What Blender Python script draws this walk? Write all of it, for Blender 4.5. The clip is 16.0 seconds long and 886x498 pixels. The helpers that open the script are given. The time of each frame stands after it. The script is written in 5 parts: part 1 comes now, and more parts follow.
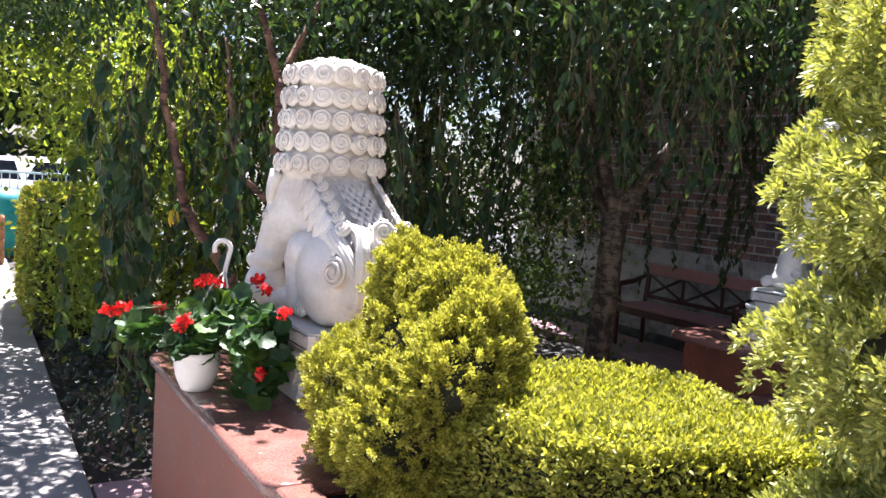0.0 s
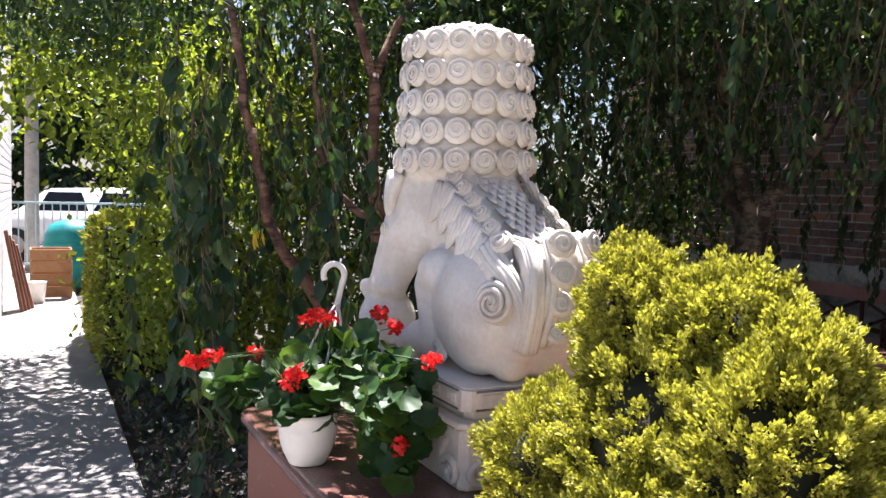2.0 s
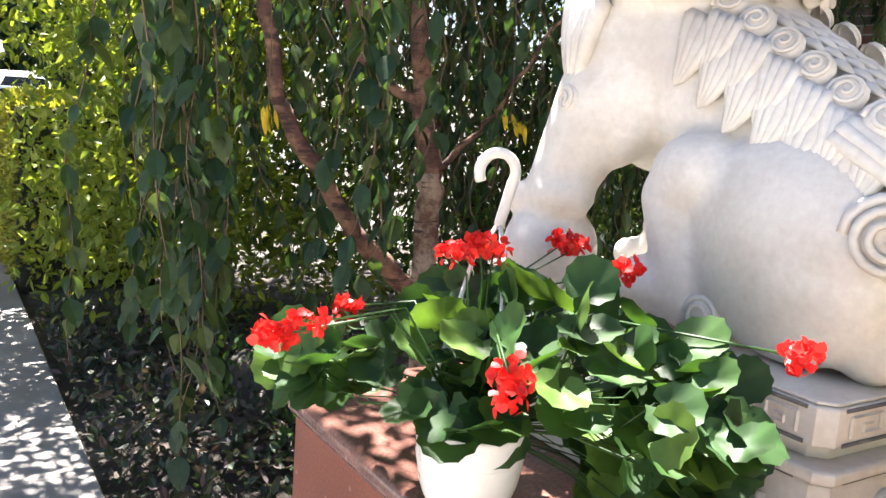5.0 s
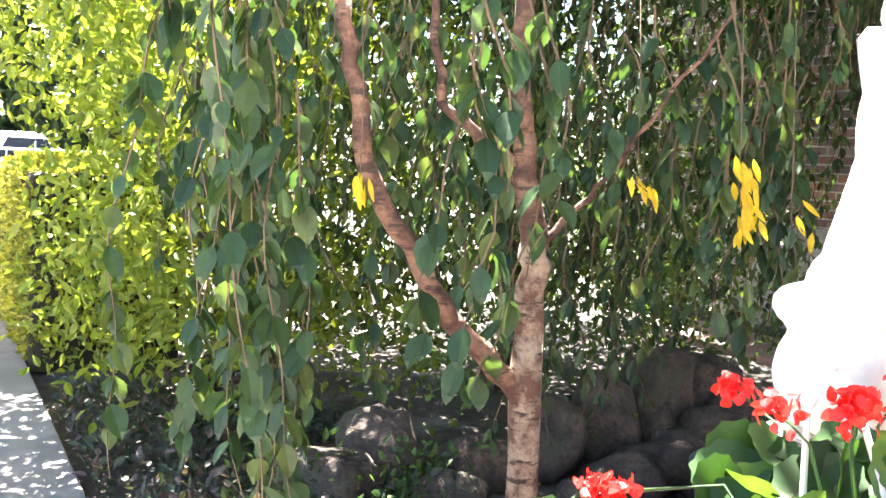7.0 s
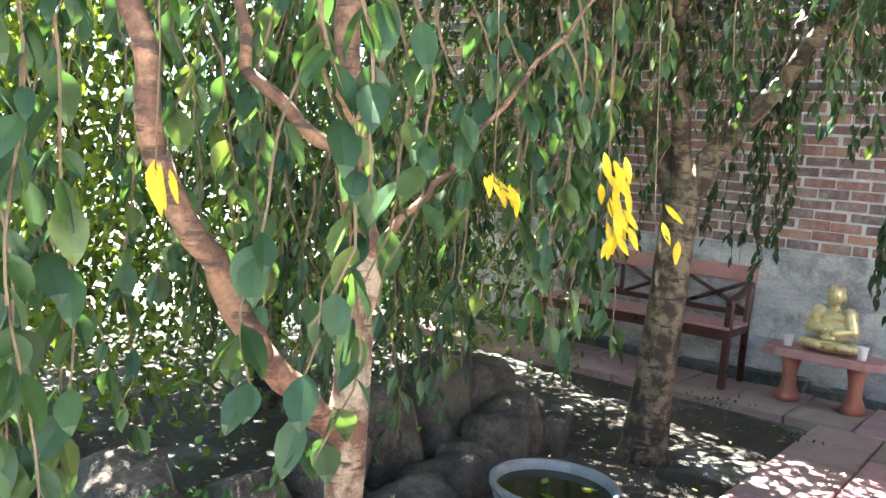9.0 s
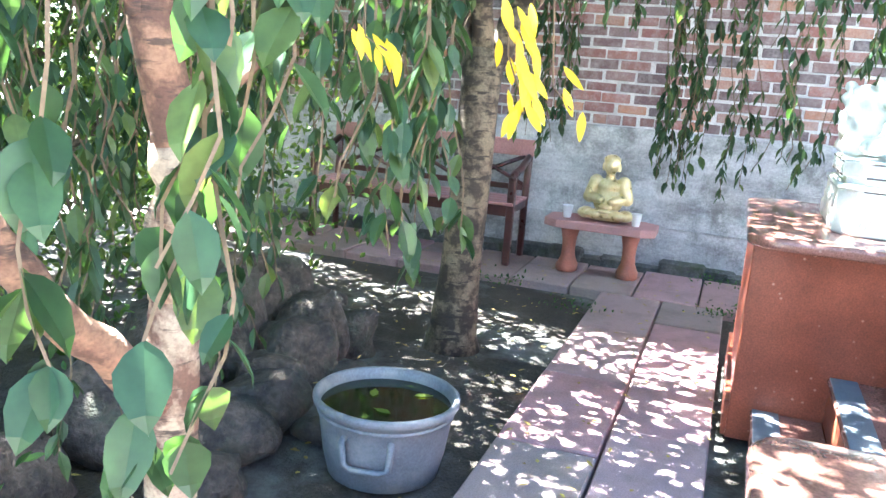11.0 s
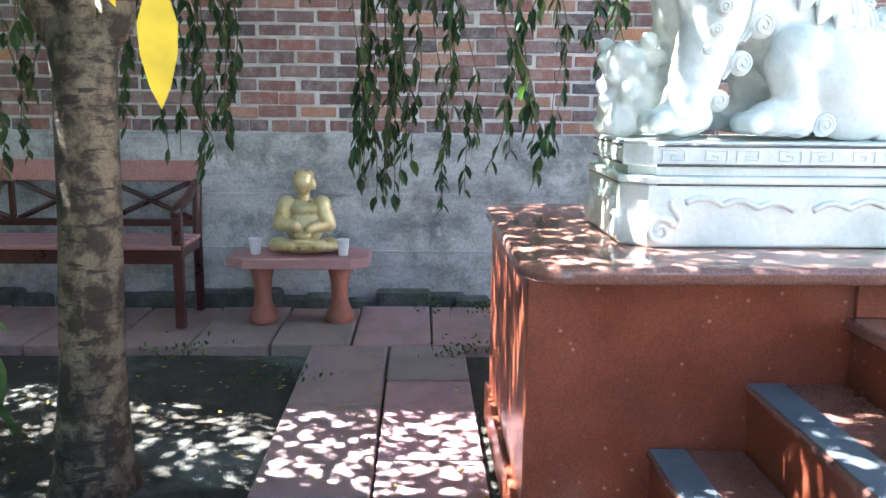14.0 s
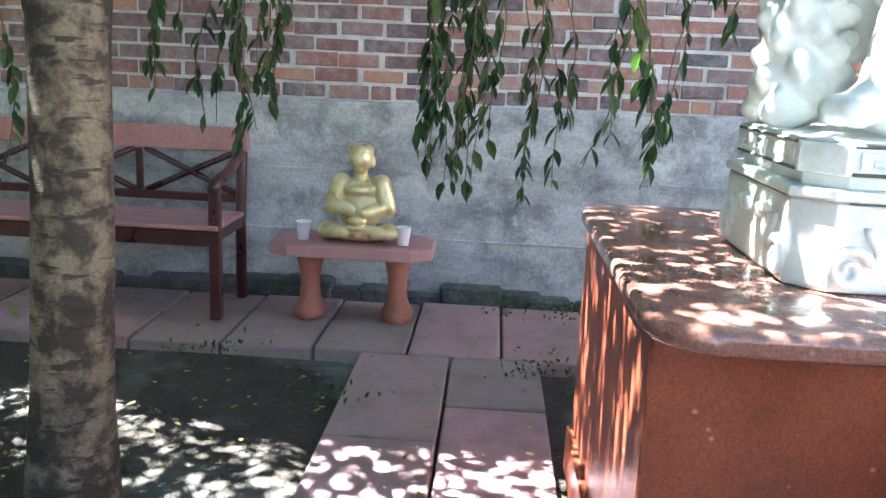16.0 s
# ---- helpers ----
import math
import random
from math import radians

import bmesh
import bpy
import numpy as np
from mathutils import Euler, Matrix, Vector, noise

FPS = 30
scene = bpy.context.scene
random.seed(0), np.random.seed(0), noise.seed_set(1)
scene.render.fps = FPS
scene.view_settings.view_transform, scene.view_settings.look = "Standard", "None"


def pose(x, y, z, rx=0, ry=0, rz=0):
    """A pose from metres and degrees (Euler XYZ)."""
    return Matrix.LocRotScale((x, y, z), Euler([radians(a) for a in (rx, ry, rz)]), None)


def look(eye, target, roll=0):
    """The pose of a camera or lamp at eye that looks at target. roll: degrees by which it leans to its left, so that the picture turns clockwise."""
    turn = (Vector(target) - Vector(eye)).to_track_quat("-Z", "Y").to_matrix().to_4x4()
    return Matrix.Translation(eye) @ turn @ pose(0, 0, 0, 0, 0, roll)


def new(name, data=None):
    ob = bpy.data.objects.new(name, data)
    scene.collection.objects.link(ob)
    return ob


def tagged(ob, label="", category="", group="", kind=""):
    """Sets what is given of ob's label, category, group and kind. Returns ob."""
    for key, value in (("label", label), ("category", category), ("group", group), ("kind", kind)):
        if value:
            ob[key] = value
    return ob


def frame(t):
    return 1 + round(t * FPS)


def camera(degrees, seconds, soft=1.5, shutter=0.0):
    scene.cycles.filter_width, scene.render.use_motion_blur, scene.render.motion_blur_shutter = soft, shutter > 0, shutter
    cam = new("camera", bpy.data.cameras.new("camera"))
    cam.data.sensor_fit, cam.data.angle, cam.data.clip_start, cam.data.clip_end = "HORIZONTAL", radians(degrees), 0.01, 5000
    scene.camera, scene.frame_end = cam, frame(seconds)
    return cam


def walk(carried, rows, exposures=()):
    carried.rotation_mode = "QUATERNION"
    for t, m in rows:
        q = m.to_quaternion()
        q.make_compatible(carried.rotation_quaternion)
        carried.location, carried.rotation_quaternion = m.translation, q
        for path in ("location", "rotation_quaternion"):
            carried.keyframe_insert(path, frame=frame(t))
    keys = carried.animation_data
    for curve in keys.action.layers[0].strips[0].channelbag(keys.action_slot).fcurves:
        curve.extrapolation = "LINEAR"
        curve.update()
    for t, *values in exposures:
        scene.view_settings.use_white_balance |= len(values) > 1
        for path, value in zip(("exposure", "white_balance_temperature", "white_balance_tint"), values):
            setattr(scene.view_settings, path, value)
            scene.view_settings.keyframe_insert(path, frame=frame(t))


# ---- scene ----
# ---- camera and walk ----
cam = camera(56.0, 16.0)
PATH = [
    (0, (-0.109, 0.623, 1.535), (0.889, 2.348, 1.366), 3.7),
    (0.5, (-0.169, 0.839, 1.528), (0.806, 2.575, 1.344), 0.6),
    (1, (-0.157, 1.017, 1.510), (0.904, 2.701, 1.322), 3.0),
    (1.5, (-0.085, 1.224, 1.512), (0.746, 3.041, 1.430), -0.3),
    (2, (-0.039, 1.386, 1.460), (0.836, 3.179, 1.332), 1.5),
    (2.5, (-0.060, 1.591, 1.431), (0.986, 3.292, 1.324), 0.2),
    (3, (-0.043, 1.791, 1.420), (0.916, 3.534, 1.221), 0.2),
    (3.5, (-0.004, 1.948, 1.380), (0.900, 3.705, 1.069), 3.8),
    (4, (-0.036, 2.145, 1.358), (0.968, 3.843, 1.032), 4.0),
    (4.5, (-0.072, 2.354, 1.335), (1.033, 3.984, 0.984), 5.7),
    (4.7, (-0.045, 2.416, 1.325), (1.007, 4.078, 0.969), 4.6),
    (7, (-0.097, 3.031, 1.343), (0.962, 4.715, 1.131), 3.1),
    (7.5, (-0.085, 3.173, 1.344), (1.013, 4.832, 1.141), 4.9),
    (8, (-0.095, 3.328, 1.337), (1.299, 4.751, 1.168), 3.7),
    (8.5, (-0.090, 3.469, 1.330), (1.491, 4.676, 1.118), 4.4),
    (8.7, (-0.059, 3.516, 1.336), (1.509, 4.742, 1.143), 5.2),
    (10.8, (0.180, 4.026, 1.281), (2.000, 4.755, 0.883), 3.2),
    (11, (0.260, 4.049, 1.274), (2.108, 4.680, 0.845), 4.4),
    (11.5, (0.342, 4.173, 1.265), (2.270, 4.331, 0.759), 3.3),
    (12, (0.533, 4.232, 1.213), (2.495, 4.298, 0.829), -0.3),
    (12.5, (0.787, 4.229, 1.164), (2.755, 4.084, 0.840), 1.0),
    (13, (1.053, 4.269, 1.158), (3.010, 4.011, 0.831), 0.3),
    (13.5, (1.259, 4.259, 1.162), (3.226, 4.101, 0.838), -2.1),
    (14, (1.439, 4.213, 1.158), (3.406, 4.154, 0.801), 0.6),
    (14.5, (1.612, 4.220, 1.145), (3.566, 4.142, 0.725), 1.8),
    (15, (1.800, 4.239, 1.160), (3.756, 4.108, 0.763), 0.8),
    (15.5, (1.978, 4.223, 1.187), (3.950, 4.298, 0.862), 1.3),
    (16, (2.072, 4.230, 1.155), (4.021, 4.334, 0.718), 2.5),
]
EXPOSURES = [(0, 2.5, 5800, 23), (1, 2.08, 5800, 23), (2, 2.2, 5900, 23), (3, 2.12, 6000, 23), (4.7, 2.85, 6200, 17), (6.8, 4.5, 6300, 18), (8.7, 4.85, 6150, 7), (11, 5.65, 5450, 6), (12, 4.85, 5450, 5), (14, 4.75, 5500, 6), (16, 4.95, 5600, 6)]
walk(cam, [(t, look(eye, target, roll)) for t, eye, target, roll in PATH], EXPOSURES)
# ---- sky, sun ----
SUN_DIR = Vector((0.15, 0.42, 0.87)).normalized()
world = bpy.data.worlds.new("World")
scene.world = world
world.use_nodes = True
wn = world.node_tree
sky = wn.nodes.new("ShaderNodeTexSky")
sky.sky_type = 'NISHITA'
sky.sun_disc = False
sky.sun_elevation = math.asin(SUN_DIR.z)
sky.sun_rotation = math.atan2(SUN_DIR.x, SUN_DIR.y)
wn.links.new(sky.outputs[0], wn.nodes["Background"].inputs[0])
wn.nodes["Background"].inputs[1].default_value = 0.029
sun = new("sun", bpy.data.lights.new("sun", 'SUN'))
sun.data.energy = 5.0
sun.data.angle = radians(0.53)
sun.data.color = (1.0, 0.94, 0.84)
sun.matrix_world = look(SUN_DIR * 20, (0, 0, 0))
# ---- materials ----
def shader(name):
    m = bpy.data.materials.new(name)
    m.use_nodes = True
    t = m.node_tree
    return m, t, t.nodes["Principled BSDF"]


def node(t, kind, **inputs):
    n = t.nodes.new(kind)
    for k, v in inputs.items():
        n.inputs[k.replace("_", " ")].default_value = v
    return n


def noise_tex(t, co, scale, detail=4.0, rough=0.6):
    n = node(t, "ShaderNodeTexNoise", Scale=scale, Detail=detail, Roughness=rough)
    t.links.new(co, n.inputs["Vector"])
    return n.outputs["Fac"]


def ramp(t, fac, stops):
    r = t.nodes.new("ShaderNodeValToRGB")
    e = r.color_ramp.elements
    while len(e) < len(stops):
        e.new(0.5)
    for k, (p, c) in zip(e, stops):
        k.position, k.color = p, (*c, 1)
    t.links.new(fac, r.inputs[0])
    return r.outputs[0]


def mixc(t, fac, a, b, mode='MIX'):
    n = t.nodes.new("ShaderNodeMix")
    n.data_type, n.blend_type = 'RGBA', mode
    for sock, v in ((n.inputs[0], fac), (n.inputs[6], a), (n.inputs[7], b)):
        if isinstance(v, (int, float)):
            sock.default_value = v
        elif isinstance(v, tuple):
            sock.default_value = (*v, 1)
        else:
            t.links.new(v, sock)
    return n.outputs[2]


def position(t):
    return t.nodes.new("ShaderNodeNewGeometry").outputs["Position"]


def bumped(t, b, height, strength, dist=0.004):
    n = node(t, "ShaderNodeBump", Strength=strength, Distance=dist)
    t.links.new(height, n.inputs["Height"])
    t.links.new(n.outputs[0], b.inputs["Normal"])


def surface(name, c1, c2, scale=9, fine=120, rough=0.75, bump=0.4, stain=None, stain_scale=2.5, spread=0.08, metal=0.0, dist=0.004, coat=0.0):
    """Two tones of broad mottling, fine grain, optional stains, bump."""
    m, t, b = shader(name)
    co = position(t)
    broad = noise_tex(t, co, scale)
    grain = noise_tex(t, co, fine, 3)
    col = ramp(t, broad, [(0.34, c1), (0.66, c2)])
    g = ramp(t, grain, [(0.3, (1 - spread * 3,) * 3), (0.7, (1 + spread,) * 3)])
    col = mixc(t, 1.0, col, g, 'MULTIPLY')
    if stain:
        s = noise_tex(t, co, stain_scale, 6, 0.7)
        f = ramp(t, s, [(0.5, (0, 0, 0)), (0.68, (1, 1, 1))])
        col = mixc(t, f, col, stain)
    t.links.new(col, b.inputs["Base Color"])
    r = ramp(t, broad, [(0.3, (max(0, rough - 0.1),) * 3), (0.7, (min(1, rough + 0.1),) * 3)])
    t.links.new(r, b.inputs["Roughness"])
    b.inputs["Metallic"].default_value = metal
    b.inputs["Coat Weight"].default_value = coat
    if bump:
        bumped(t, b, grain, bump, dist)
    return m


def pieces(name, stops, rough=0.8, bump=0.6, island=False, dirt=(0.3, 0.3, 0.3), dirt_amount=0.35, fine=90, scale=14):
    """A tone for each single piece, with dirt and grain over it."""
    m, t, b = shader(name)
    co = position(t)
    if island:
        rnd = t.nodes.new("ShaderNodeNewGeometry").outputs["Random Per Island"]
    else:
        rnd = t.nodes.new("ShaderNodeObjectInfo").outputs["Random"]
    col = ramp(t, rnd, stops)
    broad, grain = noise_tex(t, co, scale, 5, 0.7), noise_tex(t, co, fine, 4)
    f = ramp(t, broad, [(0.45, (0, 0, 0)), (0.75, (dirt_amount,) * 3)])
    col = mixc(t, f, col, dirt)
    g = ramp(t, grain, [(0.3, (0.75,) * 3), (0.7, (1.1,) * 3)])
    col = mixc(t, 1.0, col, g, 'MULTIPLY')
    t.links.new(col, b.inputs["Base Color"])
    b.inputs["Roughness"].default_value = rough
    bumped(t, b, grain, bump, 0.004)
    return m


def leafy(name, stops, glow=0.45, rough=0.4, through_tint=(1.25, 1.2, 0.45)):
    """Leaf: a tone for each leaf, gloss on top, light passing through."""
    m, t, b = shader(name)
    rnd = t.nodes.new("ShaderNodeNewGeometry").outputs["Random Per Island"]
    col = ramp(t, rnd, stops)
    v = noise_tex(t, position(t), 30, 3)
    col = mixc(t, 1.0, col, ramp(t, v, [(0.3, (0.75,) * 3), (0.7, (1.15,) * 3)]), 'MULTIPLY')
    t.links.new(col, b.inputs["Base Color"])
    b.inputs["Roughness"].default_value = rough
    b.inputs["Specular IOR Level"].default_value = 0.4
    tr = t.nodes.new("ShaderNodeBsdfTranslucent")
    t.links.new(mixc(t, 1.0, col, through_tint, 'MULTIPLY'), tr.inputs["Color"])
    mx = t.nodes.new("ShaderNodeMixShader")
    mx.inputs[0].default_value = glow
    t.links.new(b.outputs[0], mx.inputs[1])
    t.links.new(tr.outputs[0], mx.inputs[2])
    t.links.new(mx.outputs[0], t.nodes["Material Output"].inputs["Surface"])
    return m


def granite(name, c1, c2, fleck, rough, coat=0.0):
    m, t, b = shader(name)
    co = position(t)
    broad, grain = noise_tex(t, co, 5, 5, 0.6), noise_tex(t, co, 160, 2)
    col = ramp(t, broad, [(0.35, c1), (0.68, c2)])
    col = mixc(t, 1.0, col, ramp(t, grain, [(0.3, (0.7,) * 3), (0.72, (1.25,) * 3)]), 'MULTIPLY')
    v = node(t, "ShaderNodeTexVoronoi", Scale=20.0)
    t.links.new(co, v.inputs["Vector"])
    f = ramp(t, v.outputs["Distance"], [(0.0, (0.8,) * 3), (0.13, (0, 0, 0))])
    col = mixc(t, f, col, fleck)
    t.links.new(col, b.inputs["Base Color"])
    t.links.new(ramp(t, broad, [(0.3, (rough,) * 3), (0.7, (rough + 0.12,) * 3)]), b.inputs["Roughness"])
    b.inputs["Coat Weight"].default_value = coat
    bumped(t, b, grain, 0.12, 0.002)
    return m


def bark_mat(name, pale, dark, mark):
    m, t, b = shader(name)
    co = position(t)
    mp = t.nodes.new("ShaderNodeMapping")
    mp.inputs["Scale"].default_value = (9, 9, 42)
    t.links.new(co, mp.inputs[0])
    bands = noise_tex(t, mp.outputs[0], 1.0, 4, 0.6)
    blot, grain = noise_tex(t, co, 11, 5, 0.65), noise_tex(t, co, 110, 3)
    col = ramp(t, blot, [(0.44, dark), (0.58, pale)])
    f = ramp(t, bands, [(0.56, (0, 0, 0)), (0.62, (0.9,) * 3)])
    col = mixc(t, f, col, mark)
    col = mixc(t, 1.0, col, ramp(t, grain, [(0.3, (0.7,) * 3), (0.7, (1.1,) * 3)]), 'MULTIPLY')
    t.links.new(col, b.inputs["Base Color"])
    b.inputs["Roughness"].default_value = 0.85
    bumped(t, b, bands, 0.7, 0.01)
    return m


M_SOIL = surface("soil", (0.035, 0.027, 0.02), (0.08, 0.065, 0.05), 7, 80, 0.95, 0.9, (0.2, 0.195, 0.175), 1.4, 0.15, dist=0.012)
M_CONCRETE = surface("path_concrete", (0.26, 0.245, 0.225), (0.38, 0.36, 0.33), 3, 150, 0.9, 0.35, (0.24, 0.22, 0.2), 1.2, 0.06)
M_MORTAR = surface("mortar", (0.48, 0.47, 0.47), (0.74, 0.73, 0.73), 8, 120, 0.95, 0.6)
# footing tone, darker than the render above, with greenish patches
M_FOOT = surface("dark_footing", (0.05, 0.052, 0.05), (0.15, 0.15, 0.14), 9, 60, 0.95, 0.9, (0.06, 0.075, 0.04), 5, 0.12, dist=0.012)
BRICK_STOPS = [(0.0, (0.3, 0.13, 0.11)), (0.16, (0.13, 0.1, 0.11)), (0.32, (0.36, 0.17, 0.14)), (0.48, (0.1, 0.09, 0.105)), (0.64, (0.3, 0.19, 0.18)), (0.78, (0.2, 0.145, 0.15)), (0.93, (0.48, 0.23, 0.13)), (1.0, (0.34, 0.27, 0.27))]
M_BRICK = pieces("wall_brick", BRICK_STOPS, dirt=(0.5, 0.46, 0.45), dirt_amount=0.55)
M_BRICKS = pieces("wall_bricks_joined", BRICK_STOPS, island=True, dirt=(0.5, 0.46, 0.45), dirt_amount=0.55)
PAVER_STOPS = [(0.0, (0.46, 0.26, 0.26)), (0.3, (0.36, 0.25, 0.22)), (0.55, (0.5, 0.3, 0.32)), (0.8, (0.34, 0.26, 0.23)), (1.0, (0.43, 0.29, 0.29))]
M_PAVER = pieces("paving_slab", PAVER_STOPS, 0.86, 0.35, dirt=(0.16, 0.13, 0.11), dirt_amount=0.55, scale=5, fine=170)
M_GRANITE = granite("red_granite", (0.165, 0.042, 0.021), (0.25, 0.068, 0.034), (0.55, 0.36, 0.28), 0.28)
M_SLAB = granite("polished_granite", (0.155, 0.075, 0.057), (0.25, 0.12, 0.092), (0.42, 0.3, 0.25), 0.1, 0.3)
M_STRIP = surface("grey_step_strip", (0.1, 0.115, 0.13), (0.16, 0.175, 0.19), 12, 200, 0.75, 0.5)
M_MARBLE = surface("white_stone", (0.7, 0.655, 0.57), (0.8, 0.765, 0.69), 6, 90, 0.5, 0.12, (0.56, 0.5, 0.42), 3.2, 0.03, dist=0.003)
M_MARBLE_COOL = surface("white_stone_cool", (0.66, 0.68, 0.64), (0.8, 0.81, 0.77), 6, 90, 0.5, 0.12, (0.5, 0.53, 0.46), 3.2, 0.03, dist=0.003)
# dark tone for the shade in the pedestal's carved lines
M_GROOVE_SHADE = surface("groove_shade", (0.12, 0.11, 0.1), (0.2, 0.18, 0.16), 20, 90, 0.9, 0.2)
M_BARK = bark_mat("pale_bark", (0.2, 0.155, 0.1), (0.045, 0.032, 0.022), (0.03, 0.022, 0.017))
M_BARK_RED = bark_mat("reddish_bark", (0.25, 0.14, 0.085), (0.1, 0.05, 0.033), (0.05, 0.03, 0.022))
M_BARK_PALE = bark_mat("cream_bark", (0.38, 0.29, 0.2), (0.13, 0.07, 0.045), (0.035, 0.022, 0.016))
M_TWIG = surface("twig", (0.09, 0.06, 0.035), (0.16, 0.11, 0.06), 20, 100, 0.85, 0.3)
M_LEAF = leafy("weeping_leaf", [(0.0, (0.024, 0.055, 0.024)), (0.4, (0.035, 0.075, 0.028)), (0.75, (0.05, 0.095, 0.034)), (1.0, (0.1, 0.14, 0.04))], 0.32)
# brighter mid green: sunlight on the rockery shrub is put into the colour
M_LEAF_LIT = leafy("lit_green_leaf", [(0.0, (0.05, 0.11, 0.03)), (0.5, (0.1, 0.17, 0.045)), (1.0, (0.18, 0.25, 0.06))], 0.45)
M_LEAF_LIME = leafy("lime_leaf", [(0.0, (0.13, 0.2, 0.03)), (0.5, (0.2, 0.27, 0.04)), (1.0, (0.28, 0.33, 0.06))], 0.5)
M_LEAF_YELLOW = leafy("yellow_leaf", [(0.0, (0.68, 0.48, 0.015)), (1.0, (0.78, 0.6, 0.03))], 0.4, 0.5, (1.1, 1.0, 0.5))
M_THUJA = leafy("golden_foliage", [(0.0, (0.17, 0.18, 0.025)), (0.45, (0.38, 0.375, 0.05)), (1.0, (0.58, 0.56, 0.11))], 0.35, 0.6, (1.1, 1.1, 0.5))
M_JUNIPER = leafy("juniper_foliage", [(0.0, (0.15, 0.18, 0.045)), (0.5, (0.31, 0.34, 0.09)), (1.0, (0.5, 0.51, 0.15))], 0.3, 0.6)
M_HEDGE = leafy("hedge_leaf", [(0.0, (0.14, 0.16, 0.022)), (0.5, (0.31, 0.33, 0.045)), (1.0, (0.52, 0.51, 0.11))], 0.35, 0.45)
# near-black filling of shrubs: the shade between leaves is put into its colour
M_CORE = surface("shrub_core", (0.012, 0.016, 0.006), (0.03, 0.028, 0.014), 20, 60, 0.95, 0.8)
M_GERANIUM = leafy("geranium_leaf", [(0.0, (0.025, 0.065, 0.018)), (0.6, (0.045, 0.11, 0.026)), (1.0, (0.11, 0.2, 0.035))], 0.3, 0.5)
M_PETAL = leafy("red_petal", [(0.0, (0.75, 0.02, 0.015)), (1.0, (0.85, 0.05, 0.03))], 0.35, 0.5, (1.1, 0.8, 0.8))
M_COVER = leafy("ground_cover_leaf", [(0.0, (0.03, 0.05, 0.03)), (0.5, (0.05, 0.075, 0.045)), (1.0, (0.12, 0.08, 0.09))], 0.25, 0.5)
M_LITTER = leafy("fallen_leaf", [(0.0, (0.25, 0.16, 0.05)), (0.6, (0.38, 0.28, 0.08)), (1.0, (0.5, 0.4, 0.08))], 0.2, 0.6)
M_POT = surface("white_plastic", (0.72, 0.7, 0.64), (0.8, 0.78, 0.72), 14, 60, 0.35, 0.03, None, spread=0.01)
M_CUP = surface("cup_plastic", (0.8, 0.8, 0.82), (0.86, 0.86, 0.88), 14, 60, 0.4, 0.0, None, spread=0.01)
M_TUB = surface("grey_tub", (0.15, 0.155, 0.175), (0.23, 0.235, 0.255), 7, 120, 0.5, 0.15, (0.29, 0.28, 0.27), 6)
M_ROCK = surface("garden_stone", (0.04, 0.031, 0.026), (0.14, 0.108, 0.085), 9, 45, 0.92, 1.0, (0.07, 0.075, 0.05), 5, 0.14, dist=0.018)
M_TERRA = surface("terracotta_concrete", (0.33, 0.115, 0.075), (0.42, 0.17, 0.12), 8, 100, 0.85, 0.4, (0.25, 0.12, 0.09), 5)
M_BENCHTOP = surface("pink_concrete", (0.43, 0.22, 0.21), (0.5, 0.28, 0.27), 7, 120, 0.75, 0.3)
M_WOOD = surface("mahogany_paint", (0.05, 0.012, 0.012), (0.09, 0.022, 0.02), 6, 90, 0.35, 0.1, coat=0.2)
# pale pink red for the bench's top rail and seat slats
M_WOOD_PALE = surface("pale_red_board", (0.42, 0.2, 0.19), (0.5, 0.26, 0.25), 5, 90, 0.45, 0.15)
M_MAT = surface("black_rubber", (0.015, 0.015, 0.017), (0.03, 0.03, 0.032), 20, 120, 0.7, 0.2)
M_IRON = surface("black_iron", (0.012, 0.013, 0.014), (0.03, 0.03, 0.032), 12, 90, 0.5, 0.2)
M_WHITE = surface("white_kerb", (0.66, 0.64, 0.6), (0.78, 0.76, 0.72), 8, 90, 0.8, 0.3)
M_HOUSE = surface("grey_siding", (0.26, 0.23, 0.2), (0.34, 0.3, 0.26), 3, 60, 0.85, 0.3, (0.2, 0.17, 0.14), 1.5)
M_HOUSE_PALE = surface("pale_siding", (0.6, 0.57, 0.52), (0.7, 0.67, 0.62), 3, 60, 0.85, 0.3)
M_CRATE = surface("orange_wood", (0.3, 0.14, 0.06), (0.42, 0.22, 0.1), 5, 70, 0.8, 0.4)
M_PLANK = surface("brown_plank", (0.16, 0.06, 0.035), (0.26, 0.11, 0.06), 5, 70, 0.75, 0.4)
M_TEAL = surface("teal_plastic", (0.0, 0.22, 0.23), (0.0, 0.3, 0.3), 5, 60, 0.45, 0.1)
M_RAIL = surface("pale_blue_rail", (0.45, 0.6, 0.62), (0.55, 0.7, 0.72), 5, 60, 0.5, 0.1)
M_CAR = surface("white_car_paint", (0.75, 0.75, 0.76), (0.8, 0.8, 0.81), 3, 50, 0.15, 0.0, None, coat=0.6, spread=0.005)
M_GLASS = surface("dark_car_glass", (0.02, 0.025, 0.03), (0.03, 0.035, 0.04), 3, 50, 0.05, 0.0, coat=0.5)
M_TYRE = surface("tyre_rubber", (0.015, 0.015, 0.015), (0.025, 0.025, 0.025), 12, 60, 0.85, 0.3)
M_WEATHERED = surface("weathered_pole", (0.3, 0.28, 0.26), (0.42, 0.4, 0.37), 6, 60, 0.85, 0.4)


